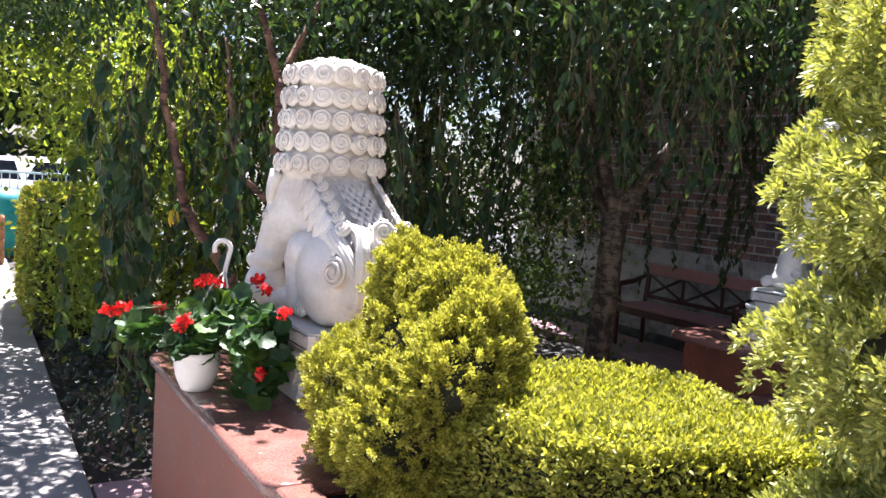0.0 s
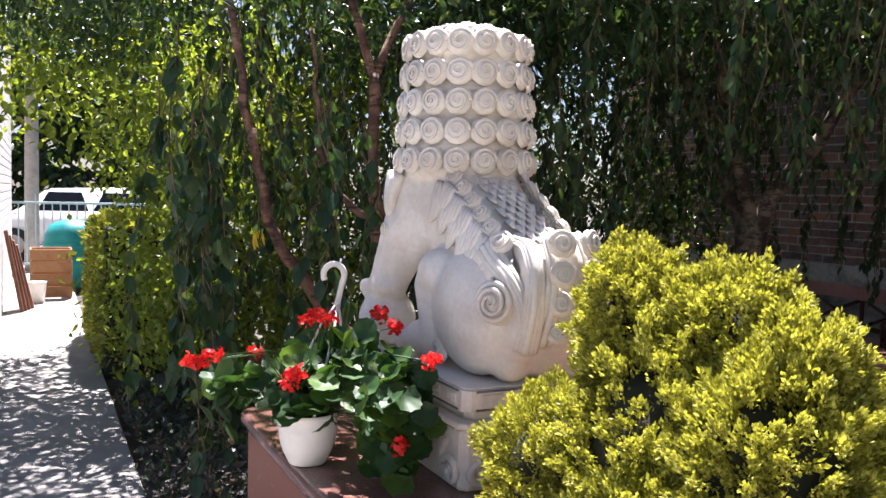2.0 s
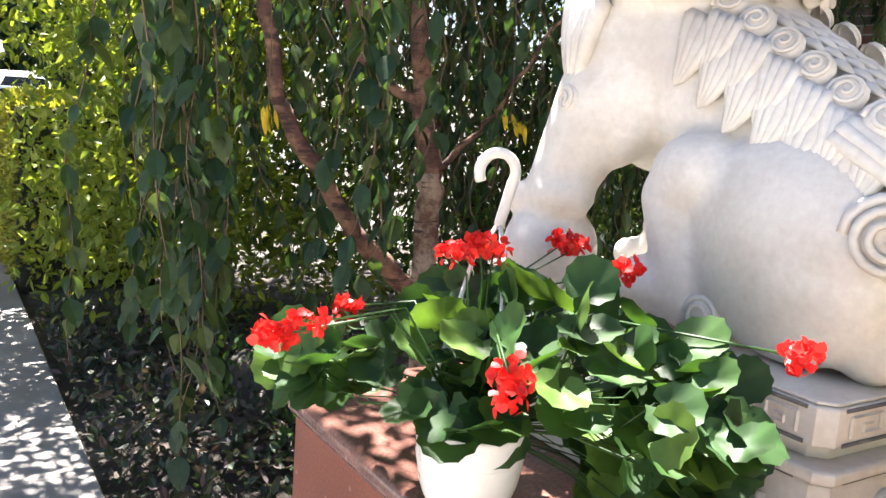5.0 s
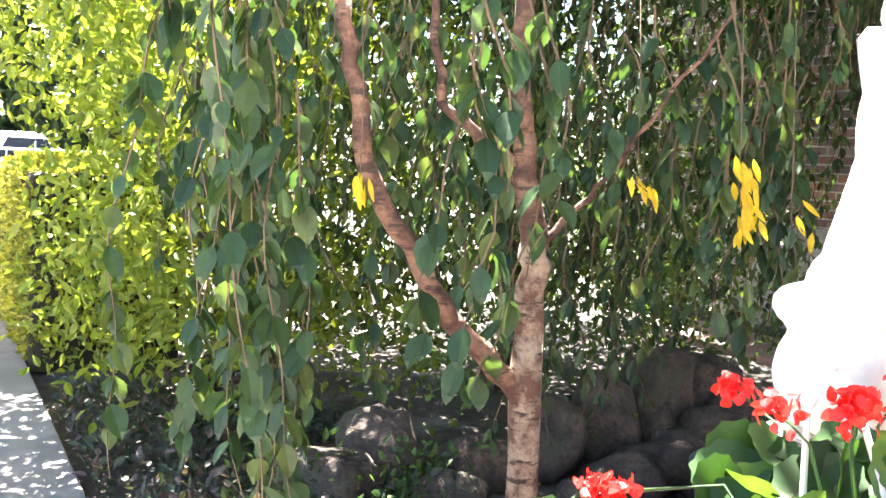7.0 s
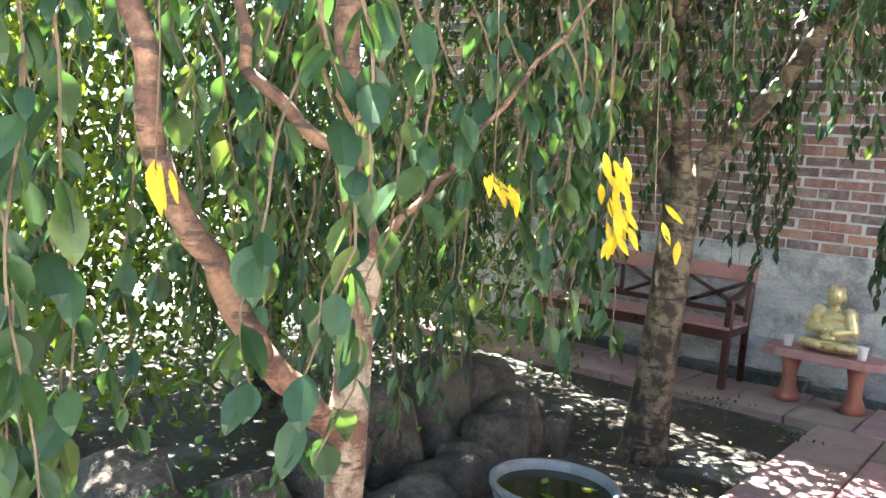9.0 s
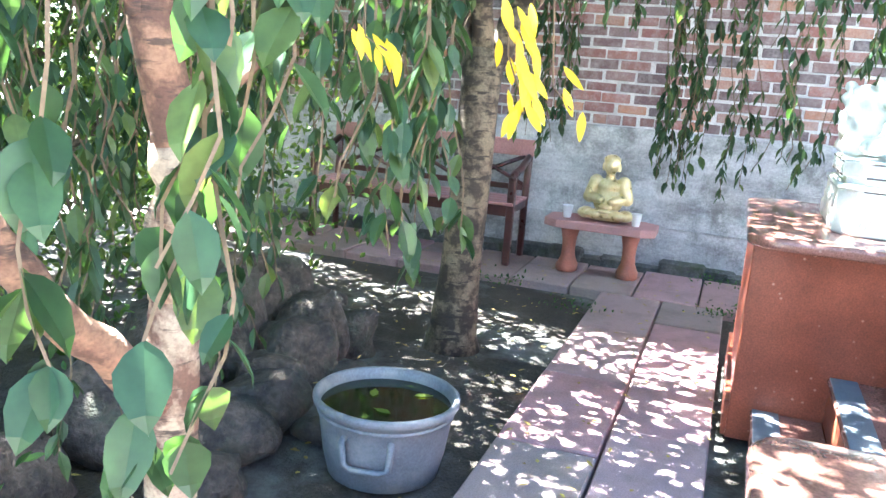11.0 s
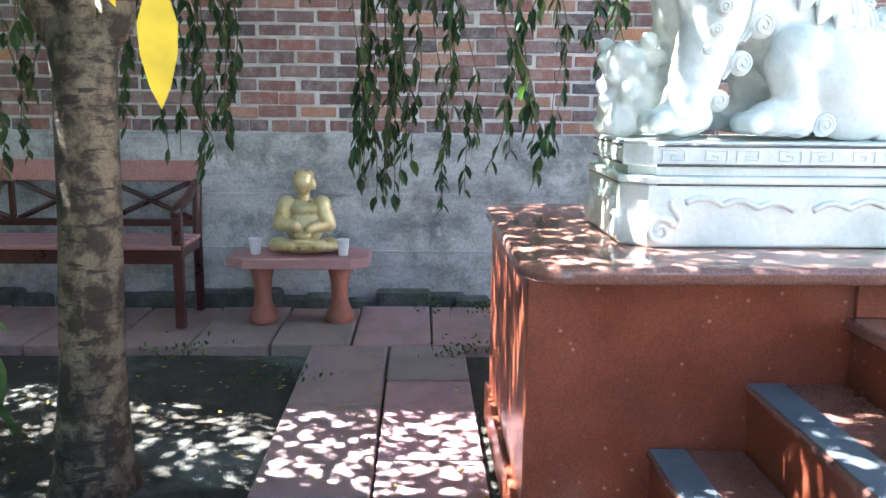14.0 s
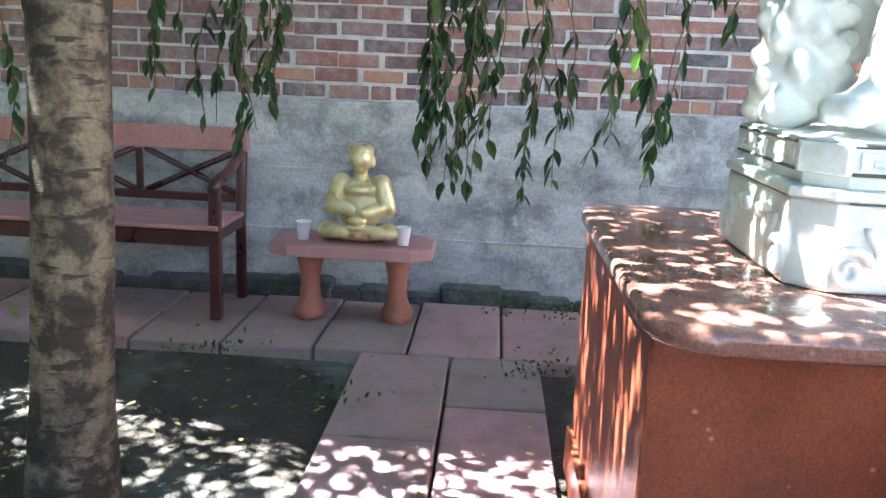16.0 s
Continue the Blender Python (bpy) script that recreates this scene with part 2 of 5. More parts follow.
def gold_mat():
    m, t, b = shader("gold_paint")
    co = position(t)
    n, g = noise_tex(t, co, 14), noise_tex(t, co, 150)
    t.links.new(ramp(t, n, [(0.35, (0.55, 0.43, 0.2)), (0.65, (0.76, 0.65, 0.38))]), b.inputs["Base Color"])
    b.inputs["Metallic"].default_value = 0.4
    t.links.new(ramp(t, n, [(0.3, (0.25,) * 3), (0.7, (0.42,) * 3)]), b.inputs["Roughness"])
    bumped(t, b, g, 0.15, 0.002)
    return m


def water_mat():
    m, t, b = shader("green_water")
    n = noise_tex(t, position(t), 9)
    t.links.new(ramp(t, n, [(0.35, (0.003, 0.006, 0.002)), (0.7, (0.012, 0.02, 0.004))]), b.inputs["Base Color"])
    b.inputs["Roughness"].default_value = 0.06
    bumped(t, b, n, 0.05, 0.004)
    return m


def render_mat():
    """Old wall render: level float marks, patches, dark runs and grit."""
    m, t, b = shader("wall_render")
    co = position(t)
    mp = t.nodes.new("ShaderNodeMapping")
    mp.inputs["Scale"].default_value = (3, 1.6, 5.5)
    t.links.new(co, mp.inputs[0])
    level, blot = noise_tex(t, mp.outputs[0], 1.0, 6, 0.65), noise_tex(t, co, 4.5, 6, 0.7)
    grit, pit = noise_tex(t, co, 70, 4, 0.7), noise_tex(t, co, 16, 5, 0.7)
    col = ramp(t, level, [(0.32, (0.26, 0.26, 0.265)), (0.5, (0.52, 0.52, 0.525)), (0.68, (0.7, 0.7, 0.69))])
    col = mixc(t, ramp(t, blot, [(0.48, (0, 0, 0)), (0.66, (0.85,) * 3)]), col, (0.19, 0.19, 0.18))
    col = mixc(t, ramp(t, pit, [(0.58, (0, 0, 0)), (0.7, (0.7,) * 3)]), col, (0.62, 0.61, 0.6))
    col = mixc(t, 1.0, col, ramp(t, grit, [(0.3, (0.7,) * 3), (0.7, (1.12,) * 3)]), 'MULTIPLY')
    t.links.new(col, b.inputs["Base Color"])
    b.inputs["Roughness"].default_value = 0.93
    bumped(t, b, mixc(t, 0.5, grit, level), 0.9, 0.012)
    return m


M_GOLD, M_WATER, M_RENDER = gold_mat(), water_mat(), render_mat()
# ---- mesh helpers ----
def finish(name, me, material, parent=None, label="", smooth=False):
    me.materials.append(material)
    if smooth:
        me.polygons.foreach_set("use_smooth", [True] * len(me.polygons))
    ob = new(name, me)
    if parent:
        ob.parent = parent
    if label:
        ob["label"] = label
    return ob


def part(name, bm, material, parent=None, label="", smooth=False):
    """One bmesh as one mesh object, under a thing or a part."""
    me = bpy.data.meshes.new(name)
    bm.to_mesh(me)
    bm.free()
    return finish(name, me, material, parent, label, smooth)


def part_np(name, verts, faces, material, parent=None, label="", smooth=False):
    me = bpy.data.meshes.new(name)
    me.from_pydata([tuple(v) for v in verts], [], faces)
    me.update()
    return finish(name, me, material, parent, label, smooth)


def thing(name, label, category, at=(0, 0, 0), group="", kind=""):
    ob = new(name)
    ob.location = at
    ob.empty_display_size = 0.1
    return tagged(ob, label, category, group, kind)


def box(lo, hi, bev=0.004, bm=None, seg=1):
    b = bmesh.new()
    bmesh.ops.create_cube(b, size=1)
    for v in b.verts:
        v.co = [l + (h - l) * (c + 0.5) for l, h, c in zip(lo, hi, v.co)]
    if bev:
        bmesh.ops.bevel(b, geom=b.edges[:], offset=bev, segments=seg, affect='EDGES', profile=0.6)
    if bm is None:
        return b
    me = bpy.data.meshes.new("t")
    b.to_mesh(me)
    b.free()
    bm.from_mesh(me)
    bpy.data.meshes.remove(me)
    return bm


def prism(outline, z0, z1, bev=0.0, seg=3):
    """An upright prism over an outline, its rims rounded."""
    b = bmesh.new()
    vs = [b.verts.new((x, y, z0)) for x, y in outline]
    f = b.faces.new(vs)
    r = bmesh.ops.extrude_face_region(b, geom=[f])
    bmesh.ops.translate(b, verts=[v for v in r["geom"] if isinstance(v, bmesh.types.BMVert)], vec=(0, 0, z1 - z0))
    bmesh.ops.recalc_face_normals(b, faces=b.faces[:])
    if bev:
        rims = [e for e in b.edges if abs(e.verts[0].co.z - e.verts[1].co.z) < 1e-6]
        bmesh.ops.bevel(b, geom=rims, offset=bev, segments=seg, affect='EDGES', profile=0.5)
    return b


def rounded(x0, y0, x1, y1, r, n=5, chamfer=False):
    """Outline of a rectangle with round or cut corners."""
    pts = []
    for cx, cy, a in ((x1 - r, y1 - r, 0), (x0 + r, y1 - r, 90), (x0 + r, y0 + r, 180), (x1 - r, y0 + r, 270)):
        k = 1 if chamfer else n
        for i in range(k + 1):
            w = radians(a + 90 * i / k)
            pts.append((cx + r * math.cos(w), cy + r * math.sin(w)))
    return pts


def lathe(profile, n=24, at=(0, 0, 0), close=True):
    """A turned body from (radius, height) pairs."""
    b = bmesh.new()
    rings = []
    for r, z in profile:
        rings.append([b.verts.new((at[0] + r * math.cos(2 * math.pi * i / n), at[1] + r * math.sin(2 * math.pi * i / n), at[2] + z)) for i in range(n)])
    for p, q in zip(rings, rings[1:]):
        for i in range(n):
            b.faces.new((p[i], p[(i + 1) % n], q[(i + 1) % n], q[i]))
    if close:
        b.faces.new(rings[0][::-1])
        b.faces.new(rings[-1])
    return b


def tube_np(points, radii, sides=6):
    """Vertices and faces of a tapered tube along points."""
    pts = np.array(points, float)
    n = len(pts)
    tang = np.gradient(pts, axis=0)
    tang /= np.linalg.norm(tang, axis=1)[:, None] + 1e-9
    ref = np.array([0.0, 0.0, 1.0]) if abs(tang[0][2]) < 0.9 else np.array([1.0, 0.0, 0.0])
    verts, faces = [], []
    u = np.cross(tang[0], ref)
    u /= np.linalg.norm(u)
    for i in range(n):
        u = u - tang[i] * (u @ tang[i])
        u /= np.linalg.norm(u) + 1e-9
        v = np.cross(tang[i], u)
        r = radii[i] if hasattr(radii, "__len__") else radii
        for k in range(sides):
            a = 2 * math.pi * k / sides
            verts.append(pts[i] + r * (u * math.cos(a) + v * math.sin(a)))
    for i in range(n - 1):
        for k in range(sides):
            a, b2 = i * sides + k, i * sides + (k + 1) % sides
            faces.append((a, b2, b2 + sides, a + sides))
    faces.append(tuple(range(sides))[::-1])
    faces.append(tuple(range((n - 1) * sides, n * sides)))
    return np.array(verts), faces


class Heap:
    """Gathers pieces of mesh into one."""
    def __init__(self):
        self.v, self.f, self.n = [], [], 0

    def add(self, verts, faces):
        k = self.n
        self.v.append(np.asarray(verts, float))
        self.f.extend(tuple(i + k for i in f) for f in faces)
        self.n += len(verts)
        return self

    def tube(self, points, radii, sides=6):
        return self.add(*tube_np(points, radii, sides))

    def made(self, name, material, parent=None, label="", smooth=True):
        return part_np(name, np.concatenate(self.v), self.f, material, parent, label, smooth)


def unit(a):
    return a / (np.linalg.norm(a, axis=-1, keepdims=True) + 1e-9)


def leaves_np(pos, axis, face, length, width, fold=0.25, curl=0.15, rich=True):
    """Folded pointed leaves: base at pos, along axis, upper side towards face."""
    n = len(pos)
    axis = unit(axis)
    side = unit(np.cross(axis, face))
    up = np.cross(side, axis)
    L = np.broadcast_to(np.asarray(length, float), (n,))[:, None]
    W = np.broadcast_to(np.asarray(width, float), (n,))[:, None] * 0.5
    if rich == 2:
        rib, wide = (0, 0.13, 0.32, 0.55, 0.8, 1), (0, 0.62, 0.97, 0.9, 0.5, 0)
        tpl = [(a, 0, -curl * (a == 1)) for a in rib] + [(a + 0.03, s, fold * s) for a, s in zip(rib[1:5], wide[1:5])] + [(a + 0.03, -s, fold * s) for a, s in zip(rib[1:5], wide[1:5])]
        quads = [(0, 1, 6), (0, 10, 1), (4, 5, 9), (4, 13, 5)] + [(i, i + 1, i + 6, i + 5) for i in (1, 2, 3)] + [(i, i + 9, i + 10, i + 1) for i in (1, 2, 3)]
    elif rich:
        tpl = ((0, 0, 0), (0.3, 0.85, fold * 0.85), (0.62, 0.8, fold * 0.8), (1, 0, -curl), (0.62, -0.8, fold * 0.8), (0.3, -0.85, fold * 0.85))
        quads = ((0, 1, 2, 3), (0, 3, 4, 5))
    else:
        tpl = ((0, 0, 0), (0.5, 1, fold), (1, 0, -curl), (0.5, -1, fold))
        quads = ((0, 1, 2), (0, 2, 3))
    k = len(tpl)
    out = np.empty((n, k, 3))
    for i, (a, s, h) in enumerate(tpl):
        out[:, i] = pos + axis * (a * L) + side * (s * W) + up * (h * W + (-curl * a * a * L * 0.4))
    faces = [tuple(j * k + q for q in qd) for j in range(n) for qd in quads]
    return out.reshape(-1, 3), faces


RNG = np.random.default_rng(7)


def rand_dirs(n):
    return unit(RNG.normal(size=(n, 3)))


# ---- ground, paths, plinths, steps, walls ----
def structure(ob, label="", category=""):
    return tagged(ob, label, category, kind="structure")


TOP = 0.783                      # plinth top
P1, P2 = (0.52, 1.52), (3.39, 4.45)   # plinth slabs across
FRONT = 3.976


def ground_sheet():
    b = bmesh.new()
    bmesh.ops.create_grid(b, x_segments=120, y_segments=120, size=12)
    for v in b.verts:
        v.co += Vector((1.5, 6, 0))
        v.co.z = -0.035 + 0.025 * noise.noise(v.co * 1.3) + 0.012 * noise.noise(v.co * 6)
        if v.co.x < 0.55 or v.co.y < 4.78 or v.co.x > 5.2:
            v.co.z = -0.06
    for x0, y0, x1, y1 in ((-400, -400, 400, -6), (-400, 18, 400, 400), (-400, -6, -10.5, 18), (13.5, -6, 400, 18)):
        b.faces.new([b.verts.new((x, y, -0.06)) for x, y in ((x0, y0), (x1, y0), (x1, y1), (x0, y1))])
    return structure(part("ground", b, M_SOIL, smooth=True), "dark brown garden soil with pale dusty patches", "ground")


ground_sheet()
pave = structure(new("pavement"), "light grey poured concrete walkway along the garden", "pavement")
for k, (y0, y1) in enumerate(((-6, -1.5), (-1.492, 2.0), (2.008, 5.4), (5.408, 8.8), (8.808, 12.2), (12.208, 20))):
    part("slab", box((-4.2, y0, -0.12), (0.42 if y1 > 3 else 0.545, y1, 0.0), 0.006), M_CONCRETE, pave)


def plinth(name, x0, x1, flip):
    """Red granite plinth with a polished slab, then a planter with a soil bed behind it."""
    ya = 2.69 if flip else 2.46
    body = structure(new(name), "red granite plinth with a polished slab on top", "plinth")
    part("plinth_body", box((x0 + 0.03, ya + 0.022, -0.02), (x1 - 0.03, FRONT - 0.03, TOP - 0.042), 0.004), M_GRANITE, body, "speckled orange red granite facing")
    part("top_slab", prism(rounded(x0 - (0.12 if flip else 0), ya, x1, FRONT, 0.12 if flip else 0.07, 7), TOP - 0.042, TOP, 0.014), M_SLAB, body, "polished brown red granite slab", True)
    part("foot_strip", box((x0 + 0.045 if flip else x0 + 0.02, FRONT - 0.09, -0.02), (x1 - 0.05, FRONT - 0.012, 0.12), 0.004), M_GRANITE, body)
    w = 0.07
    for lo, hi in (((x0 + 0.03, -1.2), (x0 + 0.03 + w, ya + 0.02)), ((x1 - 0.03 - w, -1.2), (x1 - 0.03, ya + 0.02)), ((x0 + 0.03 + w, -1.2), (x1 - 0.03 - w, -1.13))):
        part("planter_wall", box((*lo, -0.02), (*hi, TOP - 0.03), 0.004), M_GRANITE, body)
        part("planter_coping", box((lo[0] - 0.012, lo[1], TOP - 0.028), (hi[0] + 0.012, hi[1] - 0.02, TOP), 0.006), M_SLAB, body)
    part("soil_bed", box((x0 + 0.1, -1.13, 0.2), (x1 - 0.1, ya + 0.02, TOP - 0.05), 0), M_SOIL, body)
    return body


plinth("plinth_one", *P1, False)
plinth("plinth_two", *P2, True)
kerb2 = structure(part("planter_kerb", box((3.6, 2.46, TOP), (4.35, 2.52, TOP + 0.03), 0.008), M_WHITE), "low white painted kerb at the planter bed", "kerb")

# steps between the plinths
steps = structure(new("steps"), "red granite steps with grey anti-slip strips", "steps")
LAND = 0.632
X0, X1 = P1[1] - 0.03, P2[0] + 0.03
for k, (y, z) in enumerate(((3.87, 0.11), (3.631, 0.283), (3.392, 0.458))):
    yb = (3.631, 3.392, 3.144)[k]
    step = part("step", box((X0 + 0.002, yb - 0.1, -0.02 if k == 0 else z - 0.2), (X1 - 0.002, y - 0.012, z - 0.022), 0.003), M_GRANITE, steps)
    part("tread", box((X0 + 0.002, yb - 0.012, z - 0.021), (X1 - 0.002, y, z), 0.006), M_SLAB, step)
    part("grip_strip", box((X0 + 0.006, y - 0.098, z), (X1 - 0.006, y - 0.006, z + 0.004), 0.0015), M_STRIP, step, "grey blue anti-slip strip")
land = structure(new("landing"), "polished red granite landing at the top of the steps", "landing")
part("riser", box((X0 + 0.002, -1.6, -0.02), (X1 - 0.002, 3.133, LAND - 0.033), 0.003), M_GRANITE, land)
for k in range(4):
    xa, xb = X0 + 0.003 + k * (X1 - X0 - 0.006) / 4, X0 + (k + 1) * (X1 - X0 - 0.006) / 4
    for ya, yb in ((2.0, 3.155), (0.8, 1.997), (-1.6, 0.797)):
        part("landing_slab", box((xa, ya, LAND - 0.032), (xb, yb, LAND), 0.005), M_SLAB, land)
for x0 in (P2[0] + 0.018, P1[1] - 0.034):
    part("side_band", box((x0, 2.72, LAND), (x0 + 0.016, 3.13, TOP - 0.043), 0.002), M_GRANITE, land)

# rear wall with rendered base
WX = 6.1
wall = structure(new("wall_east"), "old brick wall over a grey rendered base", "wall")
part("wall_base", box((WX - 0.02, -3, -0.1), (WX + 0.3, 9.5, 0.955), 0.012), M_RENDER, wall, "grey rendered base, stained and patched")
part("wall_mortar", box((WX + 0.008, -3, 0.957), (WX + 0.3, 9.5, 9.6), 0), M_MORTAR, wall)
part("wall_cap", box((WX - 0.04, -3, 9.6), (WX + 0.34, 9.5, 9.68), 0.01), M_WHITE, wall)
b = bmesh.new()
for k in range(12):
    y = -2.6 + k * 1.02
    box((WX - 0.034, y, 0.3 + 0.02 * (k % 3)), (WX - 0.0195, y + 1.0, 0.306 + 0.02 * (k % 3)), 0.001, b)
    box((WX - 0.03, y + 0.3, 0.62), (WX - 0.0195, y + 1.2, 0.628), 0.001, b)
part("board_mark", b, M_RENDER, wall)
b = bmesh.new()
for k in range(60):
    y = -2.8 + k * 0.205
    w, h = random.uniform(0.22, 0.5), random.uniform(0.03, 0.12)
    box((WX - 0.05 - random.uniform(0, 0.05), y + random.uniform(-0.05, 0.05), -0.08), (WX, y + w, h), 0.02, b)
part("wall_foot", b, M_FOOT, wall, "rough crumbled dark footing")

# side house by the walkway
house = structure(new("wall_west"), "weathered house corner with clapboard courses", "house wall")
part("house_core", box((-4.2, 10.32, -0.1), (-0.44, 16.2, 6), 0), M_HOUSE, house)
b1, b2 = bmesh.new(), bmesh.new()
for k in range(58):
    z = k * 0.105
    box((-4.2, 10.28, z), (-0.4, 10.318, z + 0.1), 0.006, b1)
    box((-0.438, 10.32, z), (-0.4, 16.2, z + 0.1), 0.006, b2)
tagged(part("siding_front", b1, M_HOUSE_PALE, house), kind="stuff")
tagged(part("siding_side", b2, M_HOUSE_PALE, house), kind="stuff")
part("corner_board", box((-0.44, 10.275, -0.02), (-0.392, 10.318, 6), 0.004), M_HOUSE, house)
part("house_plinth", box((-4.2, 10.24, -0.05), (-0.42, 10.28, 0.62), 0.006), M_HOUSE, house, "darker boarded foot of the wall")
back = structure(part("wall_south", box((-6, -6.4, -0.1), (8, -6.1, 4.2), 0.01), M_HOUSE_PALE), "plain pale wall closing the yard", "wall")
# ---- stone lions and pedestals ----
def curl_template(turns=2.1, n=26):
    h = Heap()
    rings = [(1.0, 0.0), (0.93, 0.2), (0.72, 0.36), (0.4, 0.48), (0.0, 0.52)]
    m, vs, fs = 12, [], []
    for r, z in rings[:-1]:
        vs += [(r * math.cos(2 * math.pi * i / m), r * math.sin(2 * math.pi * i / m), z) for i in range(m)]
    vs.append((0, 0, rings[-1][1]))
    for k in range(len(rings) - 2):
        for i in range(m):
            fs.append((k * m + i, k * m + (i + 1) % m, (k + 1) * m + (i + 1) % m, (k + 1) * m + i))
    for i in range(m):
        fs.append(((len(rings) - 2) * m + i, (len(rings) - 2) * m + (i + 1) % m, len(vs) - 1))
    h.add(vs, fs)
    pts, rad = [], []
    for i in range(n):
        s = i / (n - 1)
        r = 0.86 * (1 - s) ** 0.8 + 0.05
        a = 2 * math.pi * turns * s
        z = 0.64 - 0.42 * r * r
        pts.append((r * math.cos(a), r * math.sin(a), z))
        rad.append(0.14 * (1 - 0.4 * s))
    h.tube(pts, rad, 5)
    return np.concatenate(h.v), h.f


def lock_template():
    """A flame-shaped lock of hair with grooves."""
    h = Heap()
    for k in range(4):
        o = (k - 1.5) / 1.5
        pts, rad = [], []
        for i in range(9):
            s = i / 8
            w = 0.3 * (1 - s) ** 0.7
            pts.append((o * w + 0.18 * math.sin(s * 2.4), s * 1.1, 0.12 * math.sin(math.pi * min(1, s * 1.1)) * (1 - 0.3 * abs(o))))
            rad.append(0.13 * (1 - s) ** 0.5 + 0.02)
        h.tube(pts, rad, 5)
    return np.concatenate(h.v), h.f


CURL, LOCK, BIGCURL = curl_template(), lock_template(), curl_template(2.8, 44)


def put(heap, tpl, at, normal, up, size, mirror=1):
    z = np.array(normal, float)
    z /= np.linalg.norm(z)
    y = np.array(up, float)
    y -= z * (y @ z)
    y /= np.linalg.norm(y) + 1e-9
    x = np.cross(y, z) * mirror
    heap.add(np.array(at) + size * (tpl[0][:, :1] * x + tpl[0][:, 1:2] * y + tpl[0][:, 2:] * z), tpl[1])


def fused(blobs, voxel=0.0125, smooth=5):
    """Ellipsoids and limbs melted into one skin."""
    b = bmesh.new()
    for c, r, rot in blobs:
        m = Matrix.Translation(c) @ Euler([radians(a) for a in rot]).to_matrix().to_4x4() @ Matrix.Diagonal((*r, 1))
        bmesh.ops.create_icosphere(b, subdivisions=3, radius=1, matrix=m)
    me = bpy.data.meshes.new("t")
    b.to_mesh(me)
    b.free()
    ob = new("t", me)
    md = ob.modifiers.new("r", 'REMESH')
    md.mode, md.voxel_size = 'VOXEL', voxel
    sm = ob.modifiers.new("s", 'SMOOTH')
    sm.factor, sm.iterations = 0.6, smooth
    dg = bpy.context.evaluated_depsgraph_get()
    out = bpy.data.meshes.new_from_object(ob.evaluated_get(dg))
    bpy.data.objects.remove(ob)
    vs = np.empty(len(out.vertices) * 3)
    out.vertices.foreach_get("co", vs)
    fs = [tuple(p.vertices) for p in out.polygons]
    bpy.data.meshes.remove(out)
    return vs.reshape(-1, 3), fs


def limb(blobs, p, q, r0, r1, n=7):
    p, q = Vector(p), Vector(q)
    for i in range(n):
        s = i / (n - 1)
        r = r0 + (r1 - r0) * s
        blobs.append((p.lerp(q, s), (r, r, r), (0, 0, 0)))


def paw(blobs, c, r, toes=4):
    x, y, z = c
    blobs.append(((x, y - r * 0.4, z + r * 0.15), (r * 1.0, r * 1.3, r * 0.8), (0, 0, 0)))
    for k in range(toes):
        o = (k - (toes - 1) / 2) / ((toes - 1) / 2)
        blobs.append(((x + o * r * 0.78, y + r * (0.95 - 0.25 * o * o), z - r * 0.05), (r * 0.33, r * 0.55, r * 0.5), (0, 0, 0)))


def band(heap, pts, width, strands, thick=0.012):
    """A grooved sweep of hair: several tubes side by side, tapering."""
    pts = np.array(pts, float)
    q = np.linspace(0, len(pts) - 1, 26)
    k = np.arange(len(pts))
    line = np.stack([np.interp(q, k, pts[:, i]) for i in range(3)], 1)
    for _ in range(5):
        line[1:-1] = (line[:-2] + 2 * line[1:-1] + line[2:]) / 4
    tang = unit(np.gradient(line, axis=0))
    out = unit(line - np.array([0.0, -0.3, 0.25]))
    side = unit(np.cross(tang, out))
    taper = np.linspace(1.0, 0.45, 26)
    for i in range(strands):
        o = (i / max(1, strands - 1) - 0.5) * width
        heap.tube(line + side * (o * taper)[:, None] - out * 0.5 * abs(o), list(thick * taper), 6)


